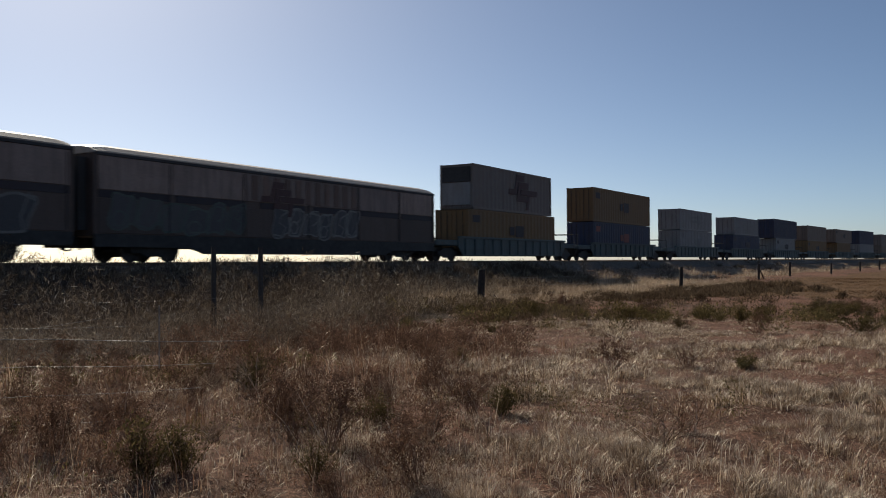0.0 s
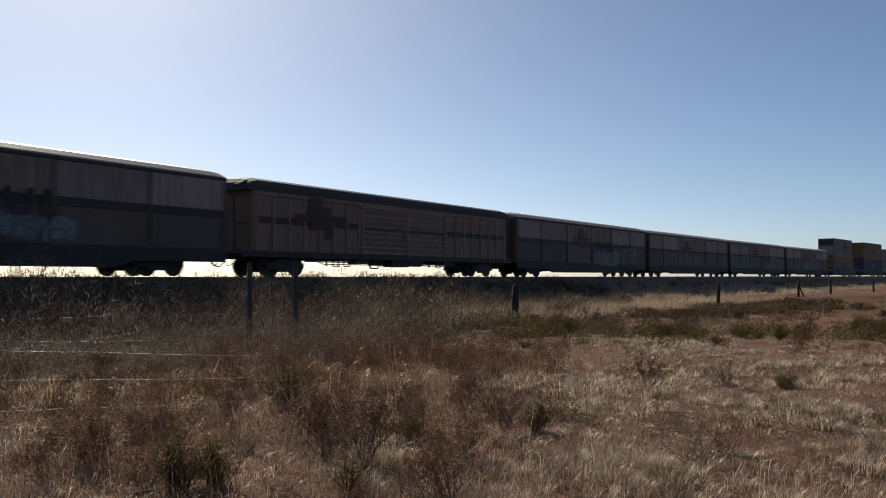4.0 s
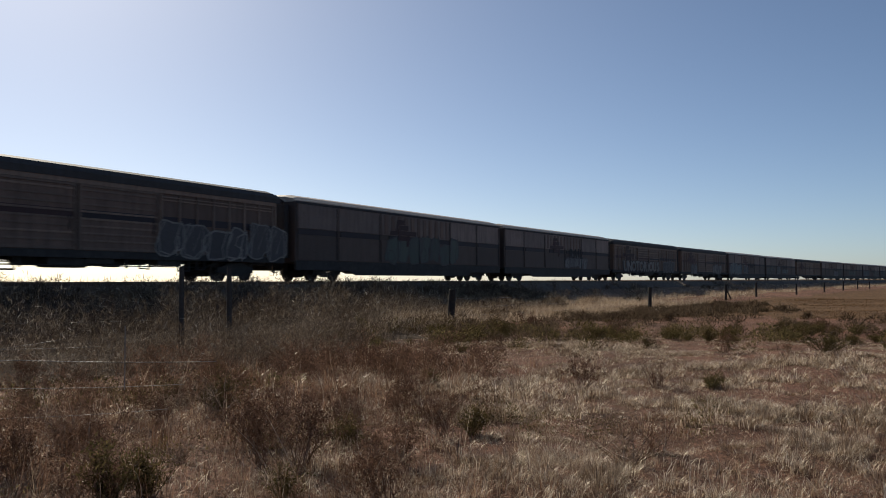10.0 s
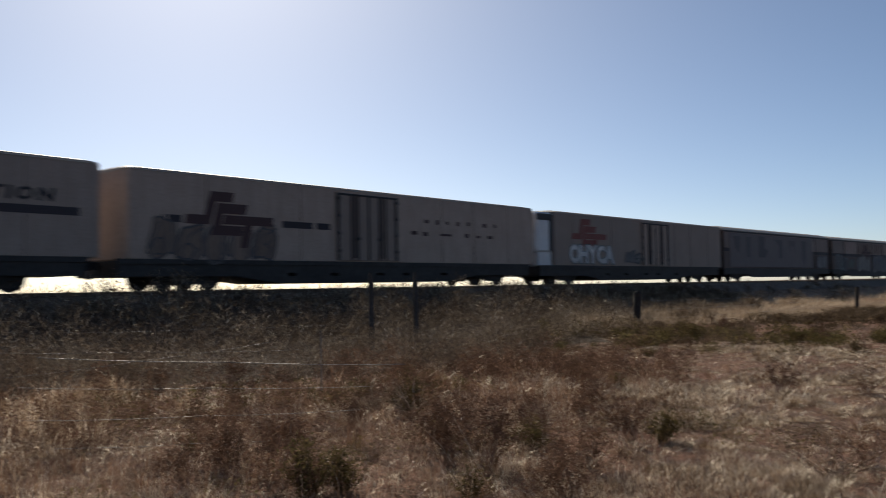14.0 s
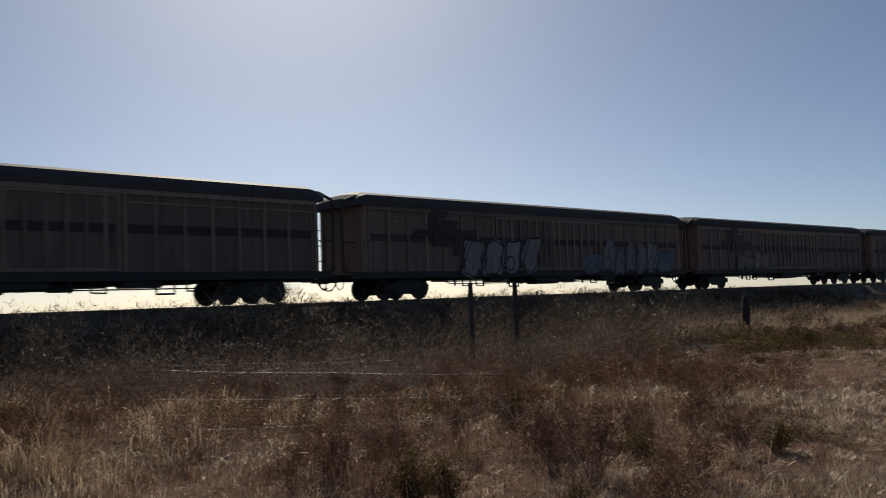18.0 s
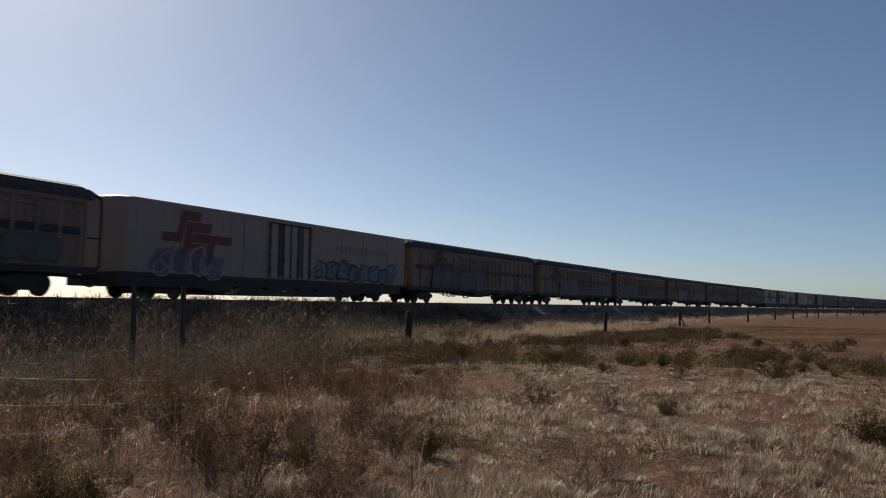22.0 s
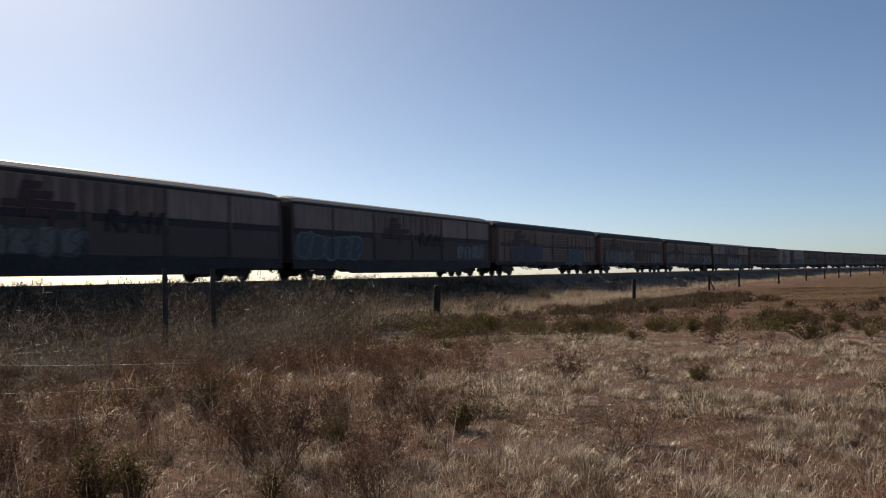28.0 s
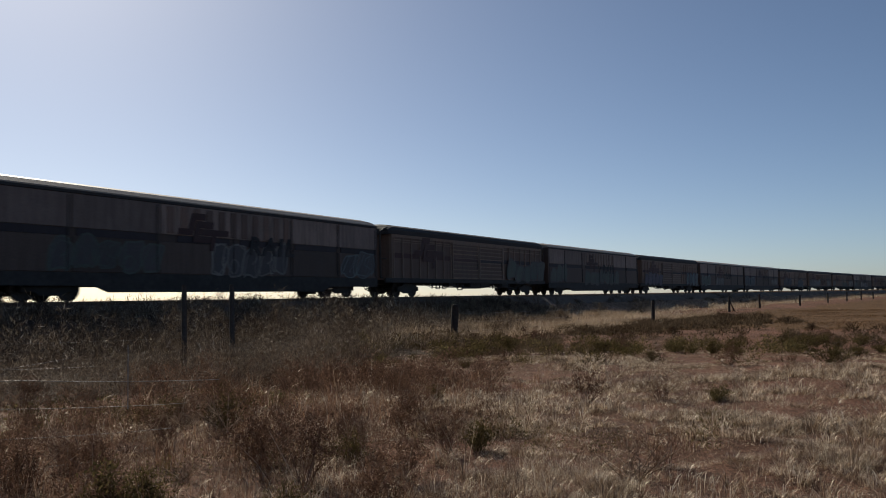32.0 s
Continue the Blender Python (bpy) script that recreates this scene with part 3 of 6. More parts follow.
def build_panel_van(name, label):
    """Smooth-sided high van with a pale hipped roof."""
    van, h = thing(name, label, "freight wagon", "covered vans of the goods train"), BODY / 2
    part("body", MB().box(-h + 0.05, h - 0.05, -1.38, 1.38, 0.95, 3.9), "van_lower", van)
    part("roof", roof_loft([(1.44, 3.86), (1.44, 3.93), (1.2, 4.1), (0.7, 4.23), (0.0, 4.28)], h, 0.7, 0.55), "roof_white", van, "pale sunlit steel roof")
    part("eave_rail", MB().box(-h, h, -1.45, -1.37, 3.78, 3.88).box(-h, h, 1.37, 1.45, 3.78, 3.88), "roof_dark", van)
    under = [(-0.35, 0.42), (0.35, 0.42), (0.6, 0.96), (-0.6, 0.96)]
    part("underframe", MB().loft([(-6.6, [(y, 0.8 if z < 0.9 else z) for y, z in under]), (-5.0, under), (5.0, under), (6.6, [(y, 0.8 if z < 0.9 else z) for y, z in under])]).box(-h, h, -1.42, -1.3, 0.56, 1.02).box(-h, h, 1.3, 1.42, 0.56, 1.02), "steel", van)
    low, high = [(-1.41, 0.32), (-1.34, 0.32), (-1.34, 0.6), (-1.41, 0.6)], [(-1.41, 0.54), (-1.34, 0.54), (-1.34, 0.6), (-1.41, 0.6)]
    part("skirt", MB().loft([(-7.1, high), (-6.5, low), (6.5, low), (7.1, high)]), "steel", van)
    edges = [-h + 0.1, -8.1, -4.1, 0.2, 4.1, 7.9, h - 0.1]
    for a, b in zip(edges, edges[1:]):
        mid = a > -4.2 and b < 4.2
        part("upper_panel", MB().bevelled(a + 0.03, b - 0.03, -1.425, -1.38, 2.58, 3.76, 0.012), "van_cream", van)
        part("lower_panel", MB().bevelled(a + 0.03, b - 0.03, -1.42, -1.38, 1.04, 2.28, 0.012), "van_lower", van)
        part("upper_panel", MB().bevelled(a + 0.03, b - 0.03, 1.38, 1.425, 2.58, 3.76, 0.012), "van_cream", van)
        part("lower_panel", MB().bevelled(a + 0.03, b - 0.03, 1.38, 1.42, 1.04, 2.28, 0.012), "van_lower", van)
        if mid:
            for x in np.arange(a + 0.35, b - 0.2, 0.72):
                part("pressing", MB().bevelled(float(x), float(x) + 0.36, -1.455, -1.425, 2.64, 3.7, 0.012), "van_brown", van)
        part("door_bar", MB().tube([(b - 0.16, -1.44, 1.1), (b - 0.16, -1.44, 3.7)], 0.02), "steel", van)
    for a, b in ((-h + 0.15, -8.2), (-7.9, -4.3), (-3.2, -0.2), (0.5, 3.9), (4.3, 7.7), (8.1, h - 0.15)):
        part("stripe", MB().box(a, b, -1.412, -1.38, 2.3, 2.56), "band", van, "faded dark blue stripe")
    for sx in (-1, 1):
        for y0 in (-1.4, 1.2):
            part("end_post", MB().box(min(sx * (h - 0.05), sx * (h + 0.04)), max(sx * (h - 0.05), sx * (h + 0.04)), y0, y0 + 0.2, 1.0, 3.86), "van_lower", van)
        part("gangway_plate", MB().box(min(sx * h, sx * (h + 0.34)), max(sx * h, sx * (h + 0.34)), -0.95, 0.95, 1.15, 3.7), "roof_dark", van)
    build_ends(van, h)
    for x in (-BOGIE_X, BOGIE_X):
        build_bogie(van, x)
    return van


def build_reefer(name, label, cooled, mid):
    """Smooth white insulated van with a fish-belly frame and its door centred at mid; one has a cooling unit on its rear end."""
    van, h = thing(name, label, "freight wagon", "refrigerated vans of the goods train"), BODY / 2
    tail, nose = -h + (1.5 if cooled else 0.45), h + 0.3
    part("body", MB().bevelled(tail, nose, -1.42, 1.42, 1.02, 3.98, 0.05), "reefer", van)
    top = roof_loft([(1.44, 3.94), (1.42, 4.02), (0.9, 4.12), (0.0, 4.16)], (nose - tail) / 2 + 0.02, 0.5, 0.4)
    top.v = [(x + (tail + nose) / 2, y, z) for x, y, z in top.v]
    part("roof", top, "roof_white", van, "pale flat roof")
    belly = [(-1.36, 0.22), (1.36, 0.22), (1.38, 0.5), (-1.38, 0.5)]
    flat = [(y, 0.48 if z < 0.3 else z) for y, z in belly]
    frame_bars = MB().box(-h + 0.1, h - 0.1, -1.38, 1.38, 0.62, 1.0).loft([(-7.0, flat), (-4.9, belly), (4.9, belly), (7.0, flat)])
    gaps = (-4.4, -2.2, 0.4, 2.0, 4.6)
    for a, b in zip((-h + 0.1,) + tuple(g + 0.22 for g in gaps), tuple(g - 0.22 for g in gaps) + (h - 0.1,)):
        frame_bars.box(a, b, -1.37, 1.37, 0.49, 0.63)
    part("underframe", frame_bars, "steel", van)
    part("solebar", MB().box(-h + 0.05, h - 0.02, -1.44, -1.3, 0.9, 1.06), "steel", van)
    part("solebar", MB().box(-h + 0.05, h - 0.02, 1.3, 1.44, 0.9, 1.06), "steel", van)
    door = part("door", MB().bevelled(mid - 1.8, mid + 1.8, -1.47, -1.42, 1.1, 3.84, 0.015), "reefer", van)
    for x in (-1.72, -1.0, -0.62, 0.0, 0.62, 1.0, 1.66):
        part("lock_bar", MB().tube([(mid + x, -1.5, 1.12), (mid + x, -1.5, 3.82)], 0.036 if abs(x) < 1.5 else 0.055, 8), "steel", door)
    for x, z in ((-1.72, 1.5), (-1.72, 2.2), (-1.72, 2.9), (-1.72, 3.6), (1.66, 1.5), (1.66, 2.2), (1.66, 2.9), (1.66, 3.6), (-0.62, 2.0), (0.62, 2.0)):
        part("hinge", MB().bevelled(mid + x - 0.1, mid + x + 0.1, -1.55, -1.47, z - 0.06, z + 0.06, 0.015), "steel", door)
    part("door_header", MB().box(mid - 1.78, mid + 1.78, -1.5, -1.47, 3.74, 3.82), "steel", door)
    for x in (-0.8, 0.75):
        part("door_panel", MB().box(mid + x - 0.14, mid + x + 0.14, -1.485, -1.47, 1.2, 3.75), "van_lower", door)
    for x in (-8.2, -4.0, 4.4, 6.8, 9.6):
        part("panel_joint", MB().box(x - 0.012, x + 0.012, -1.43, -1.415, 1.1, 3.92), "van_lower", van)
    if cooled:
        unit = part("cooling_unit", MB().bevelled(-h - 0.05, -h + 1.52, -1.3, 1.3, 1.75, 3.95, 0.12).bevelled(-h + 0.25, -h + 1.52, -1.2, 1.2, 1.02, 1.8, 0.05), "reefer_white", van, "white louvred cooling unit")
        part("grille", MB().box(-h - 0.065, -h - 0.048, -1.1, 1.1, 2.75, 3.82), "steel", unit)
        part("hood", MB().bevelled(-h + 0.0, -h + 1.5, -1.325, -1.28, 3.5, 3.85, 0.02).box(-h + 1.15, -h + 1.5, -1.32, -1.28, 1.85, 3.5), "roof_dark", unit, "dark edge of the cooling unit")
        for z in np.linspace(2.84, 3.7, 7):
            part("slat", MB().box(-h - 0.1, -h - 0.065, -1.06, 1.06, float(z), float(z) + 0.06), "reefer_white", unit)
    for y0 in (-1.4, 1.15):
        part("end_post", MB().box(nose - 0.02, nose + 0.06, y0, y0 + 0.25, 1.05, 3.95), "reefer", van)
    build_ends(van, h)
    for x in (-BOGIE_X, BOGIE_X):
        build_bogie(van, x)
    return van


def build_well_wagon():
    van, h = thing("well_wagon", "blue-grey container well wagon with ribbed low sides", "freight wagon", "well wagons of the goods train"), 10.7
    for sy in (-1, 1):
        y0, y1 = sorted((sy * 1.3, sy * 1.38))
        part("well_side", MB().loft([(-8.2, [(y0, 0.9), (y1, 0.9), (y1, 1.5), (y0, 1.5)]), (-7.6, [(y0, 0.35), (y1, 0.35), (y1, 1.5), (y0, 1.5)]), (7.6, [(y0, 0.35), (y1, 0.35), (y1, 1.5), (y0, 1.5)]), (8.2, [(y0, 0.9), (y1, 0.9), (y1, 1.5), (y0, 1.5)])]), "well", van)
        for x in np.linspace(-7.4, 7.4, 13):
            part("rib", MB().box(float(x) - 0.06, float(x) + 0.06, min(sy * 1.38, sy * 1.46), max(sy * 1.38, sy * 1.46), 0.4, 1.4), "well", van)
        part("top_chord", MB().box(-8.2, 8.2, min(sy * 1.28, sy * 1.5), max(sy * 1.28, sy * 1.5), 1.42, 1.54), "well", van)
    part("well_floor", MB().box(-7.6, 7.6, -1.3, 1.3, 0.33, 0.42), "steel", van)
    for sx in (-1, 1):
        x0, x1 = sorted((sx * 7.9, sx * h))
        part("end_platform", MB().bevelled(x0, x1, -1.3, 1.3, 0.95, 1.3, 0.05), "well", van)
        part("handrail", MB().tube([(sx * (h - 0.1), -1.2, 1.3), (sx * (h - 0.1), -1.2, 2.1), (sx * (h - 0.1), 1.2, 2.1), (sx * (h - 0.1), 1.2, 1.3)], 0.025), "steel", van)
    build_ends(van, h)
    for x in (-8.95, 8.95):
        build_bogie(van, x)
    return van


def build_container(label, length, height, paint, ink, mark):
    box, h = thing("shipping_container", label, "container", "containers on the goods train"), length / 2
    xs = np.arange(-h + 0.12, h - 0.11, 0.14)
    for sy in (-1, 1):
        v, f = [], []
        for i, x in enumerate(xs):
            y = sy * (1.2 if (i // 2) % 2 else 1.165)
            v += [(float(x), y, 0.16), (float(x), y, height - 0.12)]
        f = [(2 * i, 2 * i + 2, 2 * i + 3, 2 * i + 1) for i in range(len(xs) - 1)]
        me = bpy.data.meshes.new("side_wall")
        me.from_pydata(v, [], f)
        part("side_wall", me, paint, box)
    part("frame", MB().box(-h, h, -1.219, -1.14, 0, 0.16).box(-h, h, 1.14, 1.219, 0, 0.16).box(-h, h, -1.219, -1.14, height - 0.12, height).box(-h, h, 1.14, 1.219, height - 0.12, height), paint, box)
    part("top", MB().box(-h + 0.02, h - 0.02, -1.15, 1.15, height - 0.06, height - 0.02).box(-h + 0.1, h - 0.1, -1.14, 1.14, 0.02, 0.1), paint, box)
    for sx in (-1, 1):
        for sy in (-1, 1):
            part("corner_post", MB().box(min(sx * (h - 0.13), sx * h), max(sx * (h - 0.13), sx * h), min(sy * 1.1, sy * 1.219), max(sy * 1.1, sy * 1.219), 0, height), paint, box)
    part("front_wall", MB().box(h - 0.1, h - 0.04, -1.1, 1.1, 0.1, height - 0.06), paint, box)
    for sy in (-1, 1):
        door = part("door", MB().box(-h + 0.03, -h + 0.09, min(sy * 0.01, sy * 1.1), max(sy * 0.01, sy * 1.1), 0.1, height - 0.08), paint, box)
        for y in (0.35, 0.8):
            part("lock_bar", MB().tube([(-h + 0.0, sy * y, 0.12), (-h + 0.0, sy * y, height - 0.1)], 0.02), "steel", door)
    if mark == "emblem":
        logo(box, 1.0, height * 0.5, 1.05, -1.235, ink)
    elif mark == "bars":
        part("mark", MB().box(-2.2, 2.6, -1.232, -1.22, height * 0.6, height * 0.68).box(-2.2, 2.6, -1.232, -1.22, height * 0.4, height * 0.48).box(0.2, 1.2, -1.236, -1.222, height * 0.3, height * 0.78), ink, box)
    elif mark == "block":
        for x0, x1, z0, z1 in ((-0.9, -0.2, 0.4, 0.62), (0.0, 1.3, 0.36, 0.66), (-h + 0.6, -h + 1.5, 0.68, 0.86)):
            part("mark", MB().box(x0, x1, -1.232, -1.22, height * z0, height * z1), ink, box)
    return box


# ---- paint on the wagons' sides ----
def ribbon(mb, pts, w, y):
    """A flat sprayed line of one width along a chain of points, 3 mm thick."""
    left, right = [], []
    for i, (px, pz) in enumerate(pts):
        a, b = pts[max(i - 1, 0)], pts[min(i + 1, len(pts) - 1)]
        dx, dz = b[0] - a[0], b[1] - a[1]
        q = math.hypot(dx, dz) or 1.0
        dx, dz = dx / q, dz / q
        ex = -0.5 * w if i == 0 else 0.5 * w if i == len(pts) - 1 else 0.0
        left.append((px + ex * dx - dz * w / 2, pz + ex * dz + dx * w / 2))
        right.append((px + ex * dx + dz * w / 2, pz + ex * dz - dx * w / 2))
    n = len(pts)
    v = [(p, y + o, q) for o in (0, 0.003) for p, q in left + right]
    f = [(i, i + 1, n + i + 1, n + i) for i in range(n - 1)]
    f += [(2 * n + i + 1, 2 * n + i, 3 * n + i, 3 * n + i + 1) for i in range(n - 1)]
    f += [(i + 1, i, 2 * n + i, 2 * n + i + 1) for i in range(n - 1)] + [(n + i, n + i + 1, 3 * n + i + 1, 3 * n + i) for i in range(n - 1)]
    mb.add(v, f)


# loose strokes of a spray can in a unit square: hooks, loops, bars and zigzags
STROKES = [
    [(0.1, 0.0), (0.15, 0.6), (0.35, 0.95), (0.7, 0.9), (0.8, 0.6), (0.55, 0.45)], [(0.2, 1.0), (0.05, 0.6), (0.2, 0.1), (0.6, 0.0), (0.85, 0.25), (0.8, 0.55)],
    [(0.0, 0.1), (0.35, 0.95), (0.5, 0.2), (0.75, 1.0), (0.95, 0.1)], [(0.15, 0.95), (0.2, 0.05)], [(0.8, 1.0), (0.7, 0.4), (0.85, 0.0)],
    [(0.05, 0.9), (0.5, 1.0), (0.95, 0.85)], [(0.3, 0.5), (0.15, 0.3), (0.3, 0.08), (0.6, 0.1), (0.7, 0.35), (0.5, 0.5), (0.3, 0.5)],
    [(0.9, 0.95), (0.45, 0.75), (0.4, 0.5), (0.8, 0.35), (0.6, 0.05), (0.1, 0.1)],
]


def scrawl(parent, x, z, w, h, y, fill, edge, seed, letters=5, label="sprayed letter too worn to read"):
    """Sprayed swollen blocks too worn to read, each with an edge and loose strokes drawn over it."""
    rnd = random.Random(seed)
    step = w / letters
    for i in range(letters):
        x0, z0 = x - w / 2 + step * i, z - h / 2 + rnd.uniform(-0.08, 0.08) * h
        tall, wide, off = h * rnd.uniform(0.85, 1.1), step * rnd.uniform(0.9, 1.12), 0.0008 * (i % 3)
        place = lambda p: (x0 + wide * (p[0] + 0.2 * (p[1] - 0.5)), z0 + tall * p[1])
        back, front = MB(), MB()
        n, ph, ring = 20, rnd.uniform(0, 6), []
        for j in range(n):
            t = 2 * math.pi * j / n
            k = 1 + 0.1 * math.sin(3 * t + ph) + 0.08 * math.sin(5 * t + 2 * ph)
            ring.append(place((0.5 + 0.5 * k * math.copysign(abs(math.cos(t)) ** 0.6, math.cos(t)), 0.5 + 0.5 * k * math.copysign(abs(math.sin(t)) ** 0.6, math.sin(t)))))
        back.add([(p, y - off + o, q) for o in (0, 0.003) for p, q in ring], [tuple(range(n)), tuple(range(n, 2 * n))[::-1]] + [(j, n + j, n + (j + 1) % n, (j + 1) % n) for j in range(n)])
        ribbon(front, ring + [ring[0]], 0.07 * rnd.uniform(0.7, 1.3), y - off - 0.004)
        for q in range(2):
            ribbon(front, [place(p) for p in rnd.choice(STROKES)], 0.065, y - off - 0.0055 - 0.001 * q)
        p = part("sprayed_letter", back, fill, parent, label)
        part("sprayed_line", front, edge, p)


def tag_words(parent, text, x, z, size, y, mat, label, fat=0.0, shear=0.0, edge=None, stretch=1.0, apart=1.0):
    if edge:
        part("sprayed_outline", words(text, size, 0.008, fat + size * 0.045, shear), edge, parent, label, at=(x, y + 0.008, z)).scale = (stretch, 1, 1)
    part("lettering", words(text, size, 0.01, fat, shear, apart), mat, parent, label, at=(x, y, z)).scale = (stretch, 1, 1)


def tag_letters(parent, text, x, z, size, y, mat, label, fat, shear, edge, stretch=1.0):
    """Sprayed letters one by one, centred on x."""
    wide = [size * stretch * (0.4 if ch == "I" else 0.7) for ch in text]
    at = x - sum(wide) / 2
    for ch, w in zip(text, wide):
        tag_words(parent, ch, at + w / 2, z, size, y, mat, label, fat, shear, edge, stretch)
        at += w


for key, colour in (("overpaint", (0.185, 0.155, 0.155)), ("spray_pale", (0.265, 0.25, 0.235)), ("letter_white", (0.62, 0.62, 0.62)), ("spray_white", (0.225, 0.215, 0.205)), ("spray_cyan", (0.15, 0.195, 0.21)), ("spray_blue", (0.075, 0.085, 0.112)), ("spray_green", (0.095, 0.12, 0.105)), ("spray_black", (0.02, 0.02, 0.025)), ("spray_grey", (0.19, 0.185, 0.19)), ("spray_purple", (0.14, 0.12, 0.165)), ("spray_dull", (0.09, 0.085, 0.09))):
    M[key] = painted(key, colour, (0.08, 0.07, 0.065), amount=0.5, spread=0.15)
for key, colour in (("box_grey", (0.2, 0.17, 0.155)), ("box_mustard", (0.19, 0.112, 0.05)), ("box_navy", (0.035, 0.045, 0.085)), ("box_white", (0.24, 0.235, 0.235)), ("box_tan", (0.2, 0.155, 0.125))):
    M[key] = painted(key, colour, (0.1, 0.07, 0.05), amount=0.35, spread=0.1)

ROLL = []  # (thing, place along the line at the start, lift over the rail)


def train_start(n):
    """Where the middle of van n stands at the start."""
    return 43.8 - PITCH * (n + 0.5)


KINDS = "AAAABAABBAABAACCCBBBBBBCBABBBAABABAAB"
LABELS = {
    "A": "grey-brown high covered goods van with a pale roof and worn stripe",
    "B": "brown ribbed louvre goods van with a dark rounded roof",
    "C": "off-white refrigerated goods van with a barred door",
}
PROTO = {}
for n, kind in enumerate(KINDS):
    key = "A" if kind == "A" else "C" + ("cooled" if n == 14 else "plain" if n == 16 else "short") if kind == "C" else "B" + ("boards" if n in (4, 7, 8, 11, 26, 28, 31, 33, 36) else "uprights")
    if key not in PROTO:
        made = build_panel_van("covered_van", LABELS["A"]) if kind == "A" else build_reefer("refrigerated_van", LABELS["C"], n == 14, 1.55 if n in (14, 16) else -0.38) if kind == "C" else build_louvre_van("louvre_van", LABELS["B"], key[1:])
        PROTO[key] = made
        van = made
    else:
        van = None
    ROLL.append([key, train_start(n), 0.0, van])
for row in ROLL:
    if row[3] is None:
        row[3] = copy_thing(PROTO[row[0]], Matrix())
VANS = [row[3] for row in ROLL]

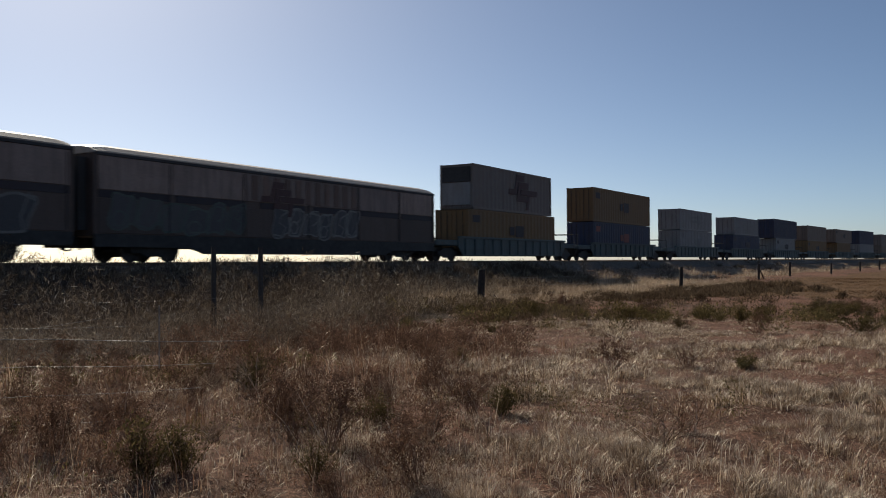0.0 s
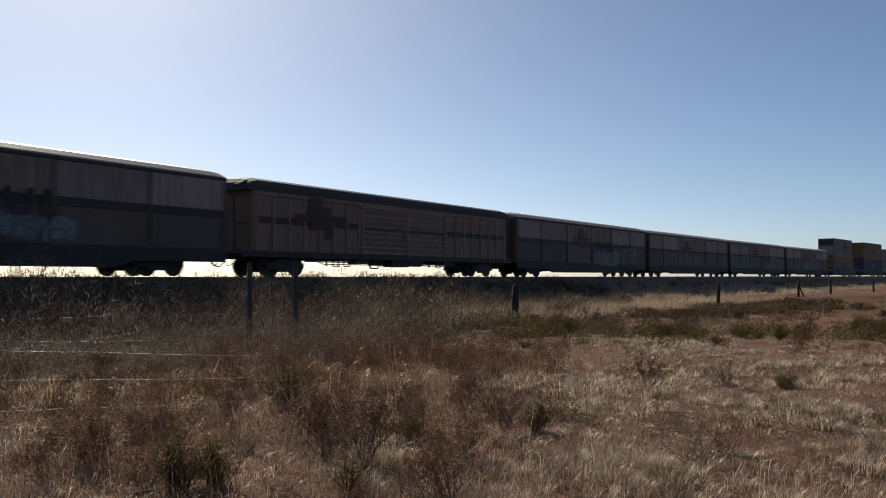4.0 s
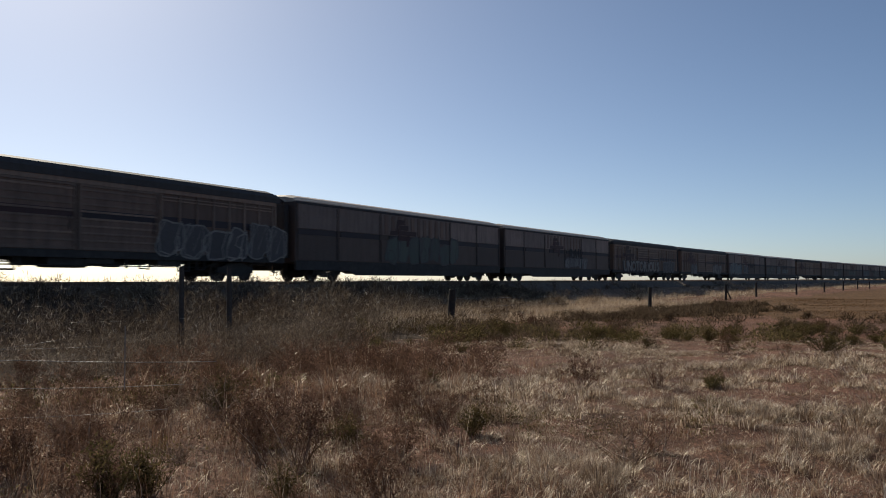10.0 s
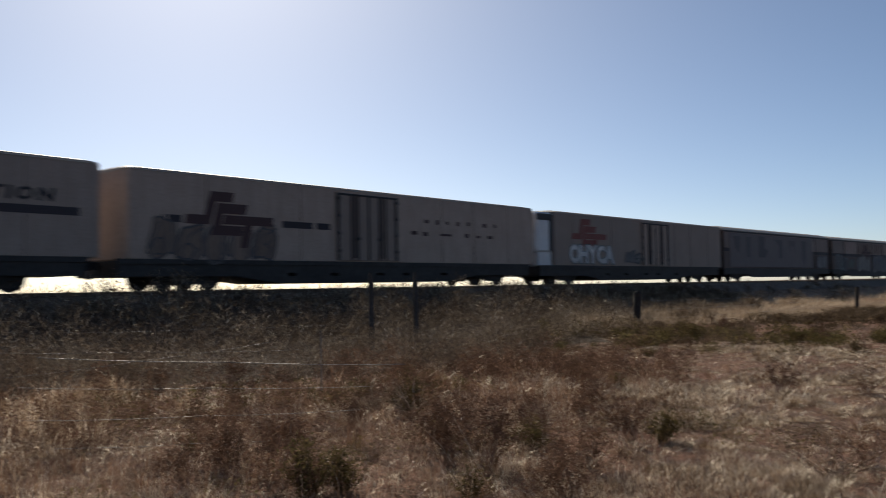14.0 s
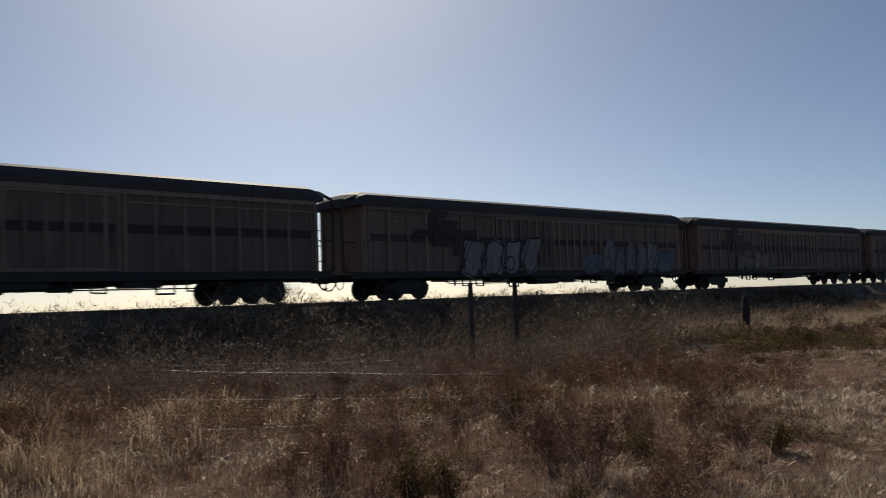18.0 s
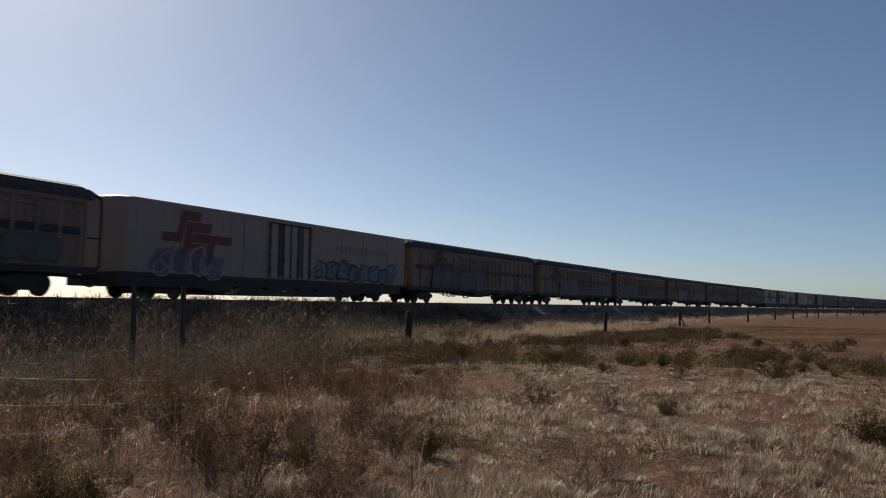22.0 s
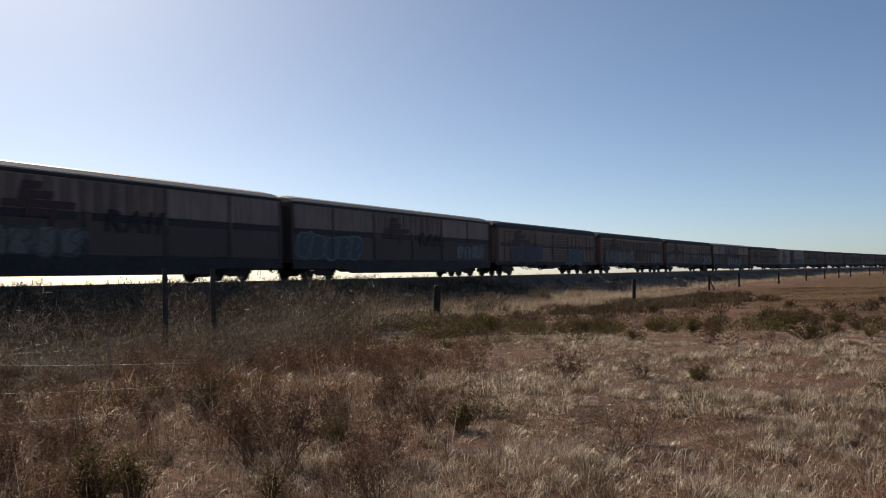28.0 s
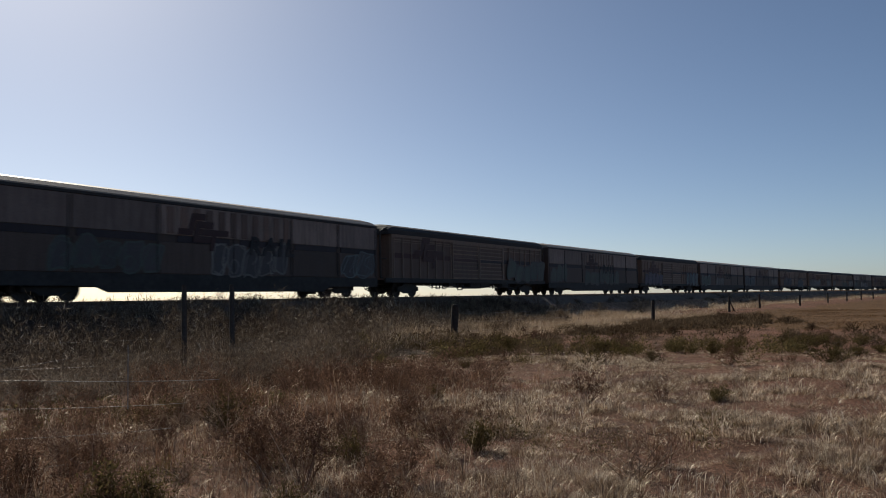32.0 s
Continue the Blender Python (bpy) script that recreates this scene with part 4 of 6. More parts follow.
SPRAY = {  # van: (x, z, width, height, fill, edge, letters)
    0: [(-7.5, 1.75, 7.0, 1.2, "spray_dull", "spray_green", 6), (0.8, 1.75, 6.5, 1.2, "spray_dull", "spray_white", 6)],
    1: [(-7.5, 1.8, 7.4, 1.3, "spray_blue", "spray_cyan", 6), (6.3, 1.65, 7.2, 1.35, "spray_dull", "spray_white", 6)],
    2: [(-2.0, 1.7, 8.0, 1.1, "spray_green", "spray_dull", 7)],
    3: [(3.0, 1.55, 4.8, 1.2, "spray_purple", "spray_white", 4), (7.6, 1.8, 3.4, 1.5, "spray_green", "spray_dull", 3)],
    5: [(-8.2, 1.65, 5.6, 1.2, "spray_dull", "spray_green", 5), (-2.5, 1.75, 2.8, 1.3, "spray_dull", "spray_cyan", 3), (2.6, 1.6, 4.4, 0.9, "spray_cyan", "spray_dull", 4)],
    6: [(-9.5, 1.75, 2.4, 1.5, "spray_cyan", "spray_pale", 2), (-6.1, 1.75, 4.2, 1.6, "spray_cyan", "spray_pale", 3), (-1.4, 1.75, 2.8, 1.3, "spray_blue", "spray_pale", 2)],
    7: [(5.6, 1.55, 4.6, 1.25, "spray_pale", "spray_dull", 5), (-5.8, 1.5, 2.8, 1.2, "spray_grey", "spray_dull", 2)],
    8: [(7.4, 1.6, 4.4, 1.2, "spray_dull", "spray_grey", 4)],
    9: [(2.8, 1.6, 5.4, 1.0, "spray_grey", "spray_dull", 5)],
    10: [(0.8, 1.85, 8.8, 1.5, "spray_green", "spray_dull", 7)],
    11: [(7.6, 1.65, 8.0, 1.4, "spray_dull", "spray_pale", 6)],
    12: [(-6.3, 1.6, 1.4, 1.0, "spray_green", "spray_dull", 1), (-2.5, 1.7, 3.9, 1.5, "spray_pale", "spray_dull", 3), (3.1, 1.6, 5.2, 1.6, "spray_blue", "spray_white", 4), (9.2, 1.6, 3.8, 1.2, "spray_pale", "spray_dull", 4), (-9.0, 1.7, 3.2, 1.4, "spray_dull", "spray_cyan", 3)],
    13: [(9.4, 1.7, 2.4, 1.2, "spray_grey", "spray_dull", 2)],
    14: [(-1.4, 1.6, 1.9, 0.7, "spray_grey", "spray_dull", 3)],
    15: [(-7.8, 1.65, 5.2, 1.2, "van_rib", "spray_dull", 5)],
    17: [(2.0, 1.7, 6.0, 1.1, "spray_grey", "spray_dull", 5)],
    18: [(-4.5, 1.6, 5.0, 0.9, "van_rib", "spray_dull", 5)],
    19: [(-3.4, 1.7, 5.0, 1.5, "spray_pale", "spray_black", 4), (6.2, 1.65, 4.8, 1.4, "spray_white", "spray_dull", 5), (3.0, 1.5, 1.6, 1.0, "spray_cyan", "spray_dull", 1), (9.3, 1.5, 1.6, 1.0, "spray_cyan", "spray_dull", 1)],
    20: [(-6.8, 1.7, 8.0, 1.3, "spray_dull", "spray_white", 6)],
    21: [(-3.6, 1.75, 4.8, 1.3, "spray_dull", "spray_white", 3), (4.4, 1.7, 5.0, 1.1, "spray_green", "spray_dull", 4)],
    22: [(-4.0, 1.75, 8.5, 1.4, "spray_green", "spray_dull", 6), (8.6, 1.6, 2.6, 1.0, "spray_dull", "spray_white", 2)],
    24: [(8.5, 1.75, 2.4, 1.0, "spray_green", "spray_dull", 2)],
    25: [(-0.9, 1.5, 3.6, 1.2, "spray_pale", "spray_dull", 4), (3.5, 1.4, 4.4, 1.0, "spray_purple", "spray_pale", 5), (-9.0, 1.6, 3.2, 1.0, "spray_green", "spray_dull", 2)],
    26: [(0.0, 1.5, 2.6, 0.9, "spray_green", "spray_dull", 3), (3.1, 1.45, 2.6, 0.8, "spray_dull", "spray_green", 3), (-10.0, 1.7, 2.6, 1.1, "spray_grey", "spray_dull", 2)],
    27: [(-5.3, 1.7, 9.6, 1.3, "spray_grey", "spray_dull", 7), (7.8, 1.7, 4.0, 1.2, "spray_white", "spray_dull", 3)],
    28: [(5.1, 1.5, 4.6, 1.3, "spray_blue", "spray_cyan", 4), (-5.6, 1.75, 6.2, 1.3, "spray_blue", "spray_dull", 5)],
    29: [(8.3, 1.65, 4.4, 1.0, "spray_grey", "spray_dull", 4), (-8.4, 1.7, 5.8, 1.3, "spray_blue", "spray_cyan", 5)],
    30: [(-9.0, 1.65, 4.0, 1.3, "spray_green", "spray_cyan", 3), (-2.0, 1.5, 4.0, 1.0, "spray_grey", "spray_dull", 4)],
    31: [(-7.0, 1.6, 6.2, 1.2, "spray_purple", "spray_blue", 5), (8.4, 1.65, 5.2, 1.5, "spray_cyan", "spray_blue", 4)],
    32: [(1.0, 1.5, 9.2, 1.2, "spray_green", "spray_dull", 7), (-9.4, 1.7, 3.6, 1.3, "spray_green", "spray_dull", 3)],
    33: [(7.9, 1.8, 7.0, 1.4, "spray_green", "spray_dull", 5)],
    34: [(9.6, 1.75, 2.8, 1.3, "spray_dull", "spray_cyan", 2), (1.2, 1.7, 5.0, 1.3, "spray_dull", "spray_white", 5), (-6.5, 1.7, 5.0, 1.1, "spray_dull", "spray_green", 5)],
    35: [(0.0, 1.7, 9.0, 1.2, "spray_grey", "spray_dull", 7)],
}
for n, van in enumerate(VANS):
    kind = KINDS[n]
    if kind == "A":
        if n != 13:
            logo(van, -1.9, 2.75, 0.66, -1.47)
        if n in (1, 3, 5, 6, 9, 25, 29, 30, 32, 34):
            for i, ch in enumerate("RAIL"):
                tag_words(van, ch, 1.35 + (0, 1.0, 1.75, 2.45)[i], 2.3, 1.12, -1.472, "spray_black", "large dark letter on the side", 0.035, 0.15, None, 1.2)
    elif kind == "B":
        logo(van, -6.9, 2.62, 0.8, -1.44)
    else:
        big = n in (15, 16)
        if n in (15, 16):
            for x0, x1 in ((-9.8, -8.66), (-4.2, -0.3), (3.4, BODY / 2 - 0.3)) if n == 16 else ((-10.7, -9.9), (-9.7, -9.2), (-4.9, -3.4), (-3.2, -2.5)):
                part("stripe", MB().box(max(x0, -9.8), x1, -1.432, -1.42, 2.3, 2.55), "band", van, "dark stripe broken by the door")
        logo(van, {15: -7.4, 23: -7.3}.get(n, -6.66), {16: 2.45, 15: 2.45, 14: 2.72}.get(n, 2.6), {16: 1.0, 15: 0.85, 14: 0.86}.get(n, 1.0), -1.445, "logo" if big else "logo_red")
        if n in (16, 23):
            tag_words(van, "REFRIGERATION", 7.45 if big else 6.9, 2.86, 0.52, -1.43, "spray_black" if big else "spray_grey", "widely spaced dark slanted lettering", 0.02, 0.15, None, 1.3, 1.25)
        if n == 15:
            for x0, x1, z0, z1 in ((3.6, 4.0, 2.3, 2.46), (4.4, 4.7, 2.26, 2.44), (4.5, 4.8, 2.84, 3.0), (5.3, 5.5, 2.8, 3.02), (6.0, 6.2, 2.84, 2.98), (6.8, 7.0, 2.8, 3.0), (7.6, 7.8, 2.84, 3.02), (8.8, 9.1, 2.82, 3.0), (9.7, 9.9, 2.84, 3.0), (5.6, 6.4, 2.3, 2.4), (7.4, 7.7, 2.28, 2.46), (9.2, 9.6, 2.28, 2.42), (8.3, 8.6, 2.28, 2.4)):
                part("mark", MB().box(x0 - 1.3, x1 - 1.3, -1.432, -1.42, z0, z1), "logo", van, "worn remains of lettering")
    if n == 13:
        part("overpaint", MB().bevelled(-10.6, 7.0, -1.461, -1.43, 1.12, 3.7, 0.01), "overpaint", van, "pale lilac-grey overpaint with dark shapes")
        for shape in (((-9.9, 3.5), (-8.6, 3.5), (-8.9, 2.2), (-9.7, 2.6)), ((-7.6, 3.5), (-6.6, 3.5), (-6.9, 1.9), (-7.4, 1.9)), ((-5.1, 3.6), (-3.8, 3.6), (-4.0, 2.7), (-3.2, 2.4), (-3.8, 1.9), (-5.2, 1.9)),
                      ((-1.9, 3.4), (-0.1, 3.4), (-0.2, 1.9), (-1.0, 1.9), (-0.9, 2.9)), ((1.4, 3.4), (2.85, 3.4), (2.85, 2.2), (2.5, 2.95), (1.9, 2.95), (1.75, 2.2)), ((4.3, 3.45), (5.5, 3.45), (5.4, 2.0), (4.9, 1.3), (4.4, 2.0))):
            m = len(shape)
            part("dark_shape", MB().add([(a, o, b) for o in (-1.466, -1.462) for a, b in shape], [tuple(range(m)), tuple(range(m, 2 * m))[::-1]] + [(i, m + i, m + (i + 1) % m, (i + 1) % m) for i in range(m)]), "spray_dull", van, "dark sprayed shape")
    for i, (x, z, w, h, fill, edge, letters) in enumerate(SPRAY.get(n, ())):
        y = -1.47 if kind == "B" or n == 13 else -1.435
        scrawl(van, x, z, w, h, y, fill, edge, n * 10 + i, letters)
tag_letters(VANS[8], "UNOTORIOUS", -2.35, 1.45, 1.4, -1.475, "spray_pale", "huge pale sprayed letter", 0.06, 0.0, "spray_black", 1.3)
tag_letters(VANS[26], "UNION", 8.5, 1.52, 1.6, -1.475, "spray_pale", "huge pale sprayed letter", 0.07, 0.0, "spray_black")
tag_letters(VANS[14], "OHYCA", -6.2, 1.66, 1.35, -1.46, "letter_white", "huge pale blue sprayed letter", 0.06, 0.0, "spray_cyan")
scrawl(VANS[23], -7.6, 1.6, 4.4, 1.2, -1.44, "spray_purple", "spray_pale", 401, 4)
scrawl(VANS[23], 6.3, 1.65, 9.0, 1.0, -1.44, "spray_cyan", "spray_black", 402, 8)

STACKS = [  # along the line, (label, length, height, paint, ink, mark) of the lower and the upper box
    (54.5, ("mustard yellow shipping container in a well wagon", 13.4, 2.6, "box_mustard", "band", "block"), ("grey refrigerated container with a red emblem on top of another", 12.2, 2.9, "box_grey", "logo", "emblem")),
    (76.5, ("dark navy shipping container with red marks", 14.6, 2.6, "box_navy", "logo_red", "block"), ("mustard yellow shipping container on top of another", 14.6, 2.9, "box_mustard", "band", "block")),
    (99.6, ("white shipping container in a well wagon", 12.2, 2.6, "box_white", "spray_grey", "block"), ("white container with grey bars on top of another", 12.2, 2.3, "box_white", "spray_grey", "bars")),
    (122.0, ("dark navy shipping container in a well wagon", 13.6, 2.6, "box_navy", "band", "block"), ("white container with grey bars on top of another", 12.2, 2.3, "box_white", "spray_grey", "bars")),
    (144.5, ("white shipping container in a well wagon", 12.2, 2.6, "box_white", "band", "block"), ("dark navy shipping container on top of another", 14.6, 2.9, "box_navy", "band", "")),
    (166.8, ("mustard yellow shipping container in a well wagon", 14.6, 2.6, "box_mustard", "band", "block"), ("tan shipping container on top of another", 14.6, 2.6, "box_tan", "band", "")),
    (189.2, ("mustard yellow shipping container in a well wagon", 12.2, 2.6, "box_mustard", "band", ""), ("grey shipping container on top of another", 14.6, 2.6, "box_tan", "band", "block")),
    (211.5, ("white shipping container in a well wagon", 14.6, 2.6, "box_white", "band", ""), ("dark navy shipping container on top of another", 14.6, 2.9, "box_navy", "band", "")),
    (233.8, ("tan shipping container in a well wagon", 12.2, 2.6, "box_tan", "band", ""), ("grey shipping container on top of another", 12.2, 2.6, "box_grey", "band", "")),
    (256.0, ("mustard yellow shipping container in a well wagon", 12.2, 2.6, "box_mustard", "band", ""), ("white shipping container on top of another", 12.2, 2.6, "box_white", "band", "")),
]
well = build_well_wagon()
for i, (s, low, high) in enumerate(STACKS):
    w = well if i == 0 else copy_thing(well, Matrix())
    ROLL.append(["well", s, 0.0, w])
    ROLL.append(["box", s, 0.72, build_container(*low)])
    ROLL.append(["box", s, 0.72 + low[2] + 0.03, build_container(*high)])
    if i == 0:
        part("cooling_grille", MB().bevelled(-6.16, -6.08, -1.05, 1.05, 1.75, 2.72, 0.02), "steel", ROLL[-1][3], "dark grille of the cooling unit")
        part("end_panel", MB().bevelled(-6.15, -6.08, -1.05, 1.05, 0.25, 1.7, 0.02), "box_white", ROLL[-1][3], "white panel below the grille")


# ---- fences ----
def build_posts():
    rnd = random.Random(5)
    for i, (az, r) in enumerate(FENCE):
        if i == 1:
            continue
        x, y = r * math.sin(radians(az)), r * math.cos(radians(az))
        z = float(surface_z(np.array([x]), np.array([y]))[0][0])
        top = 1.2 + rnd.uniform(-0.08, 0.08)
        w = 0.13 if i in (0, 2) else 0.1
        lean = (rnd.uniform(-0.04, 0.04), rnd.uniform(-0.03, 0.03)) if i != 2 else (0.07, 0.0)
        pts = [(0, 0, -0.3), (lean[0] * 0.5, lean[1] * 0.5, top * 0.5), (lean[0], lean[1], top - 0.03), (lean[0], lean[1], top)]
        post = MB().tube(pts, [w, w * 0.97, w * 0.92, w * 0.75], 9)
        ob = tagged(part("fence_post", post, "post"), "weathered grey split timber fence post in dry grass" if i != 2 else "thick leaning weathered timber fence post in dry grass", "fence post", "timber posts along the railway fence")
        ob.location = (x, y, z)
        if i == 4:
            part("stay", MB().tube([(0.0, 0, 0.95), (0.75, 0.75, -0.1)], 0.05, 7), "post", ob)
    for az, r, top, rad in ((-15.2, 20.4, 1.95, 0.062), (-12.2, 20.8, 1.95, 0.062), (-66.4, 15.2, 1.75, 0.035)):
        x, y = r * math.sin(radians(az)), r * math.cos(radians(az))
        ob = tagged(part("gate_post" if r > 20 else "steel_picket", MB().tube([(0, 0, -0.3), (0, 0, top * 0.6), (0, 0, top)], [rad, rad, rad * 0.9], 8), "picket"), "tall thin grey post standing in dry scrub", "fence post", "tall thin posts")
        ob.location = (x, y, 0.0)


def wire(points, sag, r, name, label, group):
    pts = []
    for (a, b) in zip(points, points[1:]):
        a, b = Vector(a), Vector(b)
        n = 10
        for k in range(n):
            t = k / n
            p = a.lerp(b, t)
            p.z -= sag * 4 * t * (1 - t)
            pts.append(p)
    pts.append(Vector(points[-1]))
    ob = tagged(part(name, MB().tube(pts, r, 8), "wire"), label, "wire", group)
    ob.data.polygons.foreach_set("use_smooth", np.ones(len(ob.data.polygons), bool))
    return ob


def near_fence_point(az, z):
    """A point of the slack fence close by, eight metres off, square to a bearing of -24 degrees."""
    d = 8.2 / math.cos(radians(az + 24))
    return (d * math.sin(radians(az)), d * math.cos(radians(az)), z)


def build_near_fence():
    """The slack wire fence close to the camera, and its thin pickets."""
    for az in (-18.6,):
        x, y, _ = near_fence_point(az, 0)
        ob = tagged(part("fence_dropper", MB().tube([(0, 0, 0.62), (0, 0, 0.9), (0, 0, 1.2)], 0.0055, 6), "wire"), "thin wire dropper twisted onto slack fence wires", "fence dropper")
        ob.location = (x, y, 0.0)
    for z0, z1, r, e0, e1 in ((1.25, 1.26, 0.0007, -36, -14), (1.1, 1.02, 0.0014, -40, -20), (0.86, 1.1, 0.0016, -38, -22), (1.03, 0.84, 0.0034, -36, -13), (0.77, 0.64, 0.0024, -37, -15), (0.48, 0.42, 0.0024, -37, -16), (0.22, 0.18, 0.002, -35, -19)):
        wire([near_fence_point(e0, z0), near_fence_point((e0 + e1) / 2, (z0 + z1) / 2 - 0.01), near_fence_point(e1, z1)], 0.012, r, "fence_wire", "slack bright galvanised fence wire over dry weeds", "wires of the slack fence")


def build_far_wires():
    for z in (0.35, 0.65, 0.95):
        pts = []
        for i, (x, y) in enumerate(FENCE_XY[2:], 2):
            g = float(surface_z(np.array([x]), np.array([y]))[0][0])
            pts.append((x, y, g + z))
        wire(pts, 0.03, 0.004, "fence_wire", "thin fence wire strung between timber posts", "wires of the railway fence")


build_posts()
build_near_fence()
build_far_wires()


# ---- plants ----
RNG = np.random.default_rng(11)


def blades_mesh(name, x, y, z, height, width, lean, turn, curl, mat, two=True):
    """Many thin bent blades as one mesh; each is an island of its own."""
    n = len(x)
    dx, dy = np.cos(turn), np.sin(turn)
    wx, wy = -dy * width / 2, dx * width / 2
    tipx, tipy = dx * lean, dy * lean
    if two:
        v = np.empty((n, 7, 3), np.float32)
        for j, (u, out, up, w) in enumerate(((0.0, 0.0, 0.0, 1.0), (0.4, 0.12, 0.5, 0.9), (0.75, 0.5, 0.86, 0.7))):
            hz = z + height * up * (1 - curl * u)
            v[:, 2 * j] = np.stack([x + tipx * out - wx * w, y + tipy * out - wy * w, hz], -1)
            v[:, 2 * j + 1] = np.stack([x + tipx * out + wx * w, y + tipy * out + wy * w, hz], -1)
        v[:, 6] = np.stack([x + tipx, y + tipy, z + height * (1 - curl)], -1)
        tri = np.array([0, 1, 3, 0, 3, 2, 2, 3, 5, 2, 5, 4, 4, 5, 6])
        k, nt = 7, 5
    else:
        v = np.empty((n, 3, 3), np.float32)
        v[:, 0] = np.stack([x - wx, y - wy, z], -1)
        v[:, 1] = np.stack([x + wx, y + wy, z], -1)
        v[:, 2] = np.stack([x + tipx, y + tipy, z + height], -1)
        tri = np.array([0, 1, 2])
        k, nt = 3, 1
    idx = (np.arange(n)[:, None] * k + tri).ravel().astype(np.int32)
    me = bpy.data.meshes.new(name)
    me.vertices.add(n * k)
    me.vertices.foreach_set("co", v.ravel())
    me.loops.add(len(idx))
    me.loops.foreach_set("vertex_index", idx)
    me.polygons.add(n * nt)
    me.polygons.foreach_set("loop_start", np.arange(0, len(idx), 3, dtype=np.int32))
    me.polygons.foreach_set("loop_total", np.full(n * nt, 3, np.int32))
    me.update(calc_edges=True)
    me.materials.append(M[mat])
    return me


def sector(n, az0, az1, r0, r1):
    a = np.radians(RNG.uniform(az0, az1, n))
    r = np.sqrt(RNG.uniform(r0 * r0, r1 * r1, n))
    return r * np.sin(a), r * np.cos(a)


def tufts(n, az0, az1, r0, r1, per, spread):
    """Blade feet gathered in tufts; also the tuft's own random number."""
    cx, cy = sector(n, az0, az1, r0, r1)
    own = RNG.random(n)
    bx = np.repeat(cx, per) + RNG.normal(0, 1, n * per) * spread
    by = np.repeat(cy, per) + RNG.normal(0, 1, n * per) * spread
    return bx, by, np.repeat(own, per)


def bearing(x, y):
    return np.degrees(np.arctan2(x, y))


def grass(name, label, n, az0, az1, r0, r1, per, spread, keep, height, width, lean, mat, two=True):
    """A field of blades. keep(x, y, d, noise): share kept; height in metres before its variation."""
    x, y, own = tufts(n, az0, az1, r0, r1, per, spread)
    z, d, s = surface_z(x, y)
    side = right_of_fence(x, y)
    k = RNG.random(len(x)) < keep(x, y, d, side)
    k &= d > 2.3
    x, y, z, own = x[k], y[k], z[k], own[k]
    m = len(x)
    hgt = height(x, y, d[k], side[k]) * (0.55 + 0.7 * own) * RNG.uniform(0.6, 1.15, m)
    wid = width * RNG.uniform(0.6, 1.4, m) * np.clip(np.hypot(x, y) / 9, 0.7, 12)
    turn = RNG.uniform(0, 2 * np.pi, m)
    bend = hgt * lean * RNG.uniform(0.3, 1.3, m)
    me = blades_mesh(name, x, y, z - 0.02, hgt, wid, bend, turn, RNG.uniform(0, 0.55, m), mat, two)
    tagged(new(name, me), label, "grass", kind="stuff")


def clumps(name, label, n, az0, az1, r0, r1, per, radius, keep, height, width, mat, two=True, wind=0.1, splay=1.0, curl=0.6):
    """Rounded tufts: blades that arch outwards from the middle of each clump."""
    cx, cy = sector(n, az0, az1, r0, r1)
    _, d, _ = surface_z(cx, cy)
    side = right_of_fence(cx, cy)
    k = (RNG.random(n) < keep(cx, cy, d, side)) & (d > 2.1)
    cx, cy, d, side = cx[k], cy[k], d[k], side[k]
    m = len(cx)
    size = RNG.uniform(0.55, 1.45, m)
    h0 = height(cx, cy, d, side) * (0.5 + 0.5 * size)
    rep = lambda a: np.repeat(a, per)
    ang, rel = RNG.uniform(0, 2 * np.pi, m * per), np.sqrt(RNG.random(m * per))
    rad = radius * rep(size)
    x, y = rep(cx) + np.cos(ang) * rel * rad, rep(cy) + np.sin(ang) * rel * rad
    z, _, _ = surface_z(x, y)
    hgt = rep(h0) * RNG.uniform(0.5, 1.1, m * per) * (1 - 0.45 * rel)
    lx = np.cos(ang) * (0.25 + rel) * splay + wind * 1.0 + RNG.normal(0, 0.45, m * per)
    ly = np.sin(ang) * (0.25 + rel) * splay - wind * 0.4 + RNG.normal(0, 0.45, m * per)
    wid = width * RNG.uniform(0.6, 1.5, m * per) * np.clip(np.hypot(x, y) / 9, 0.7, 12)
    me = blades_mesh(name, x, y, z - 0.02, hgt, wid, hgt * np.hypot(lx, ly) * 0.75, np.arctan2(ly, lx), RNG.uniform(0, curl, m * per), mat, two)
    tagged(new(name, me), label, "grass", kind="stuff")


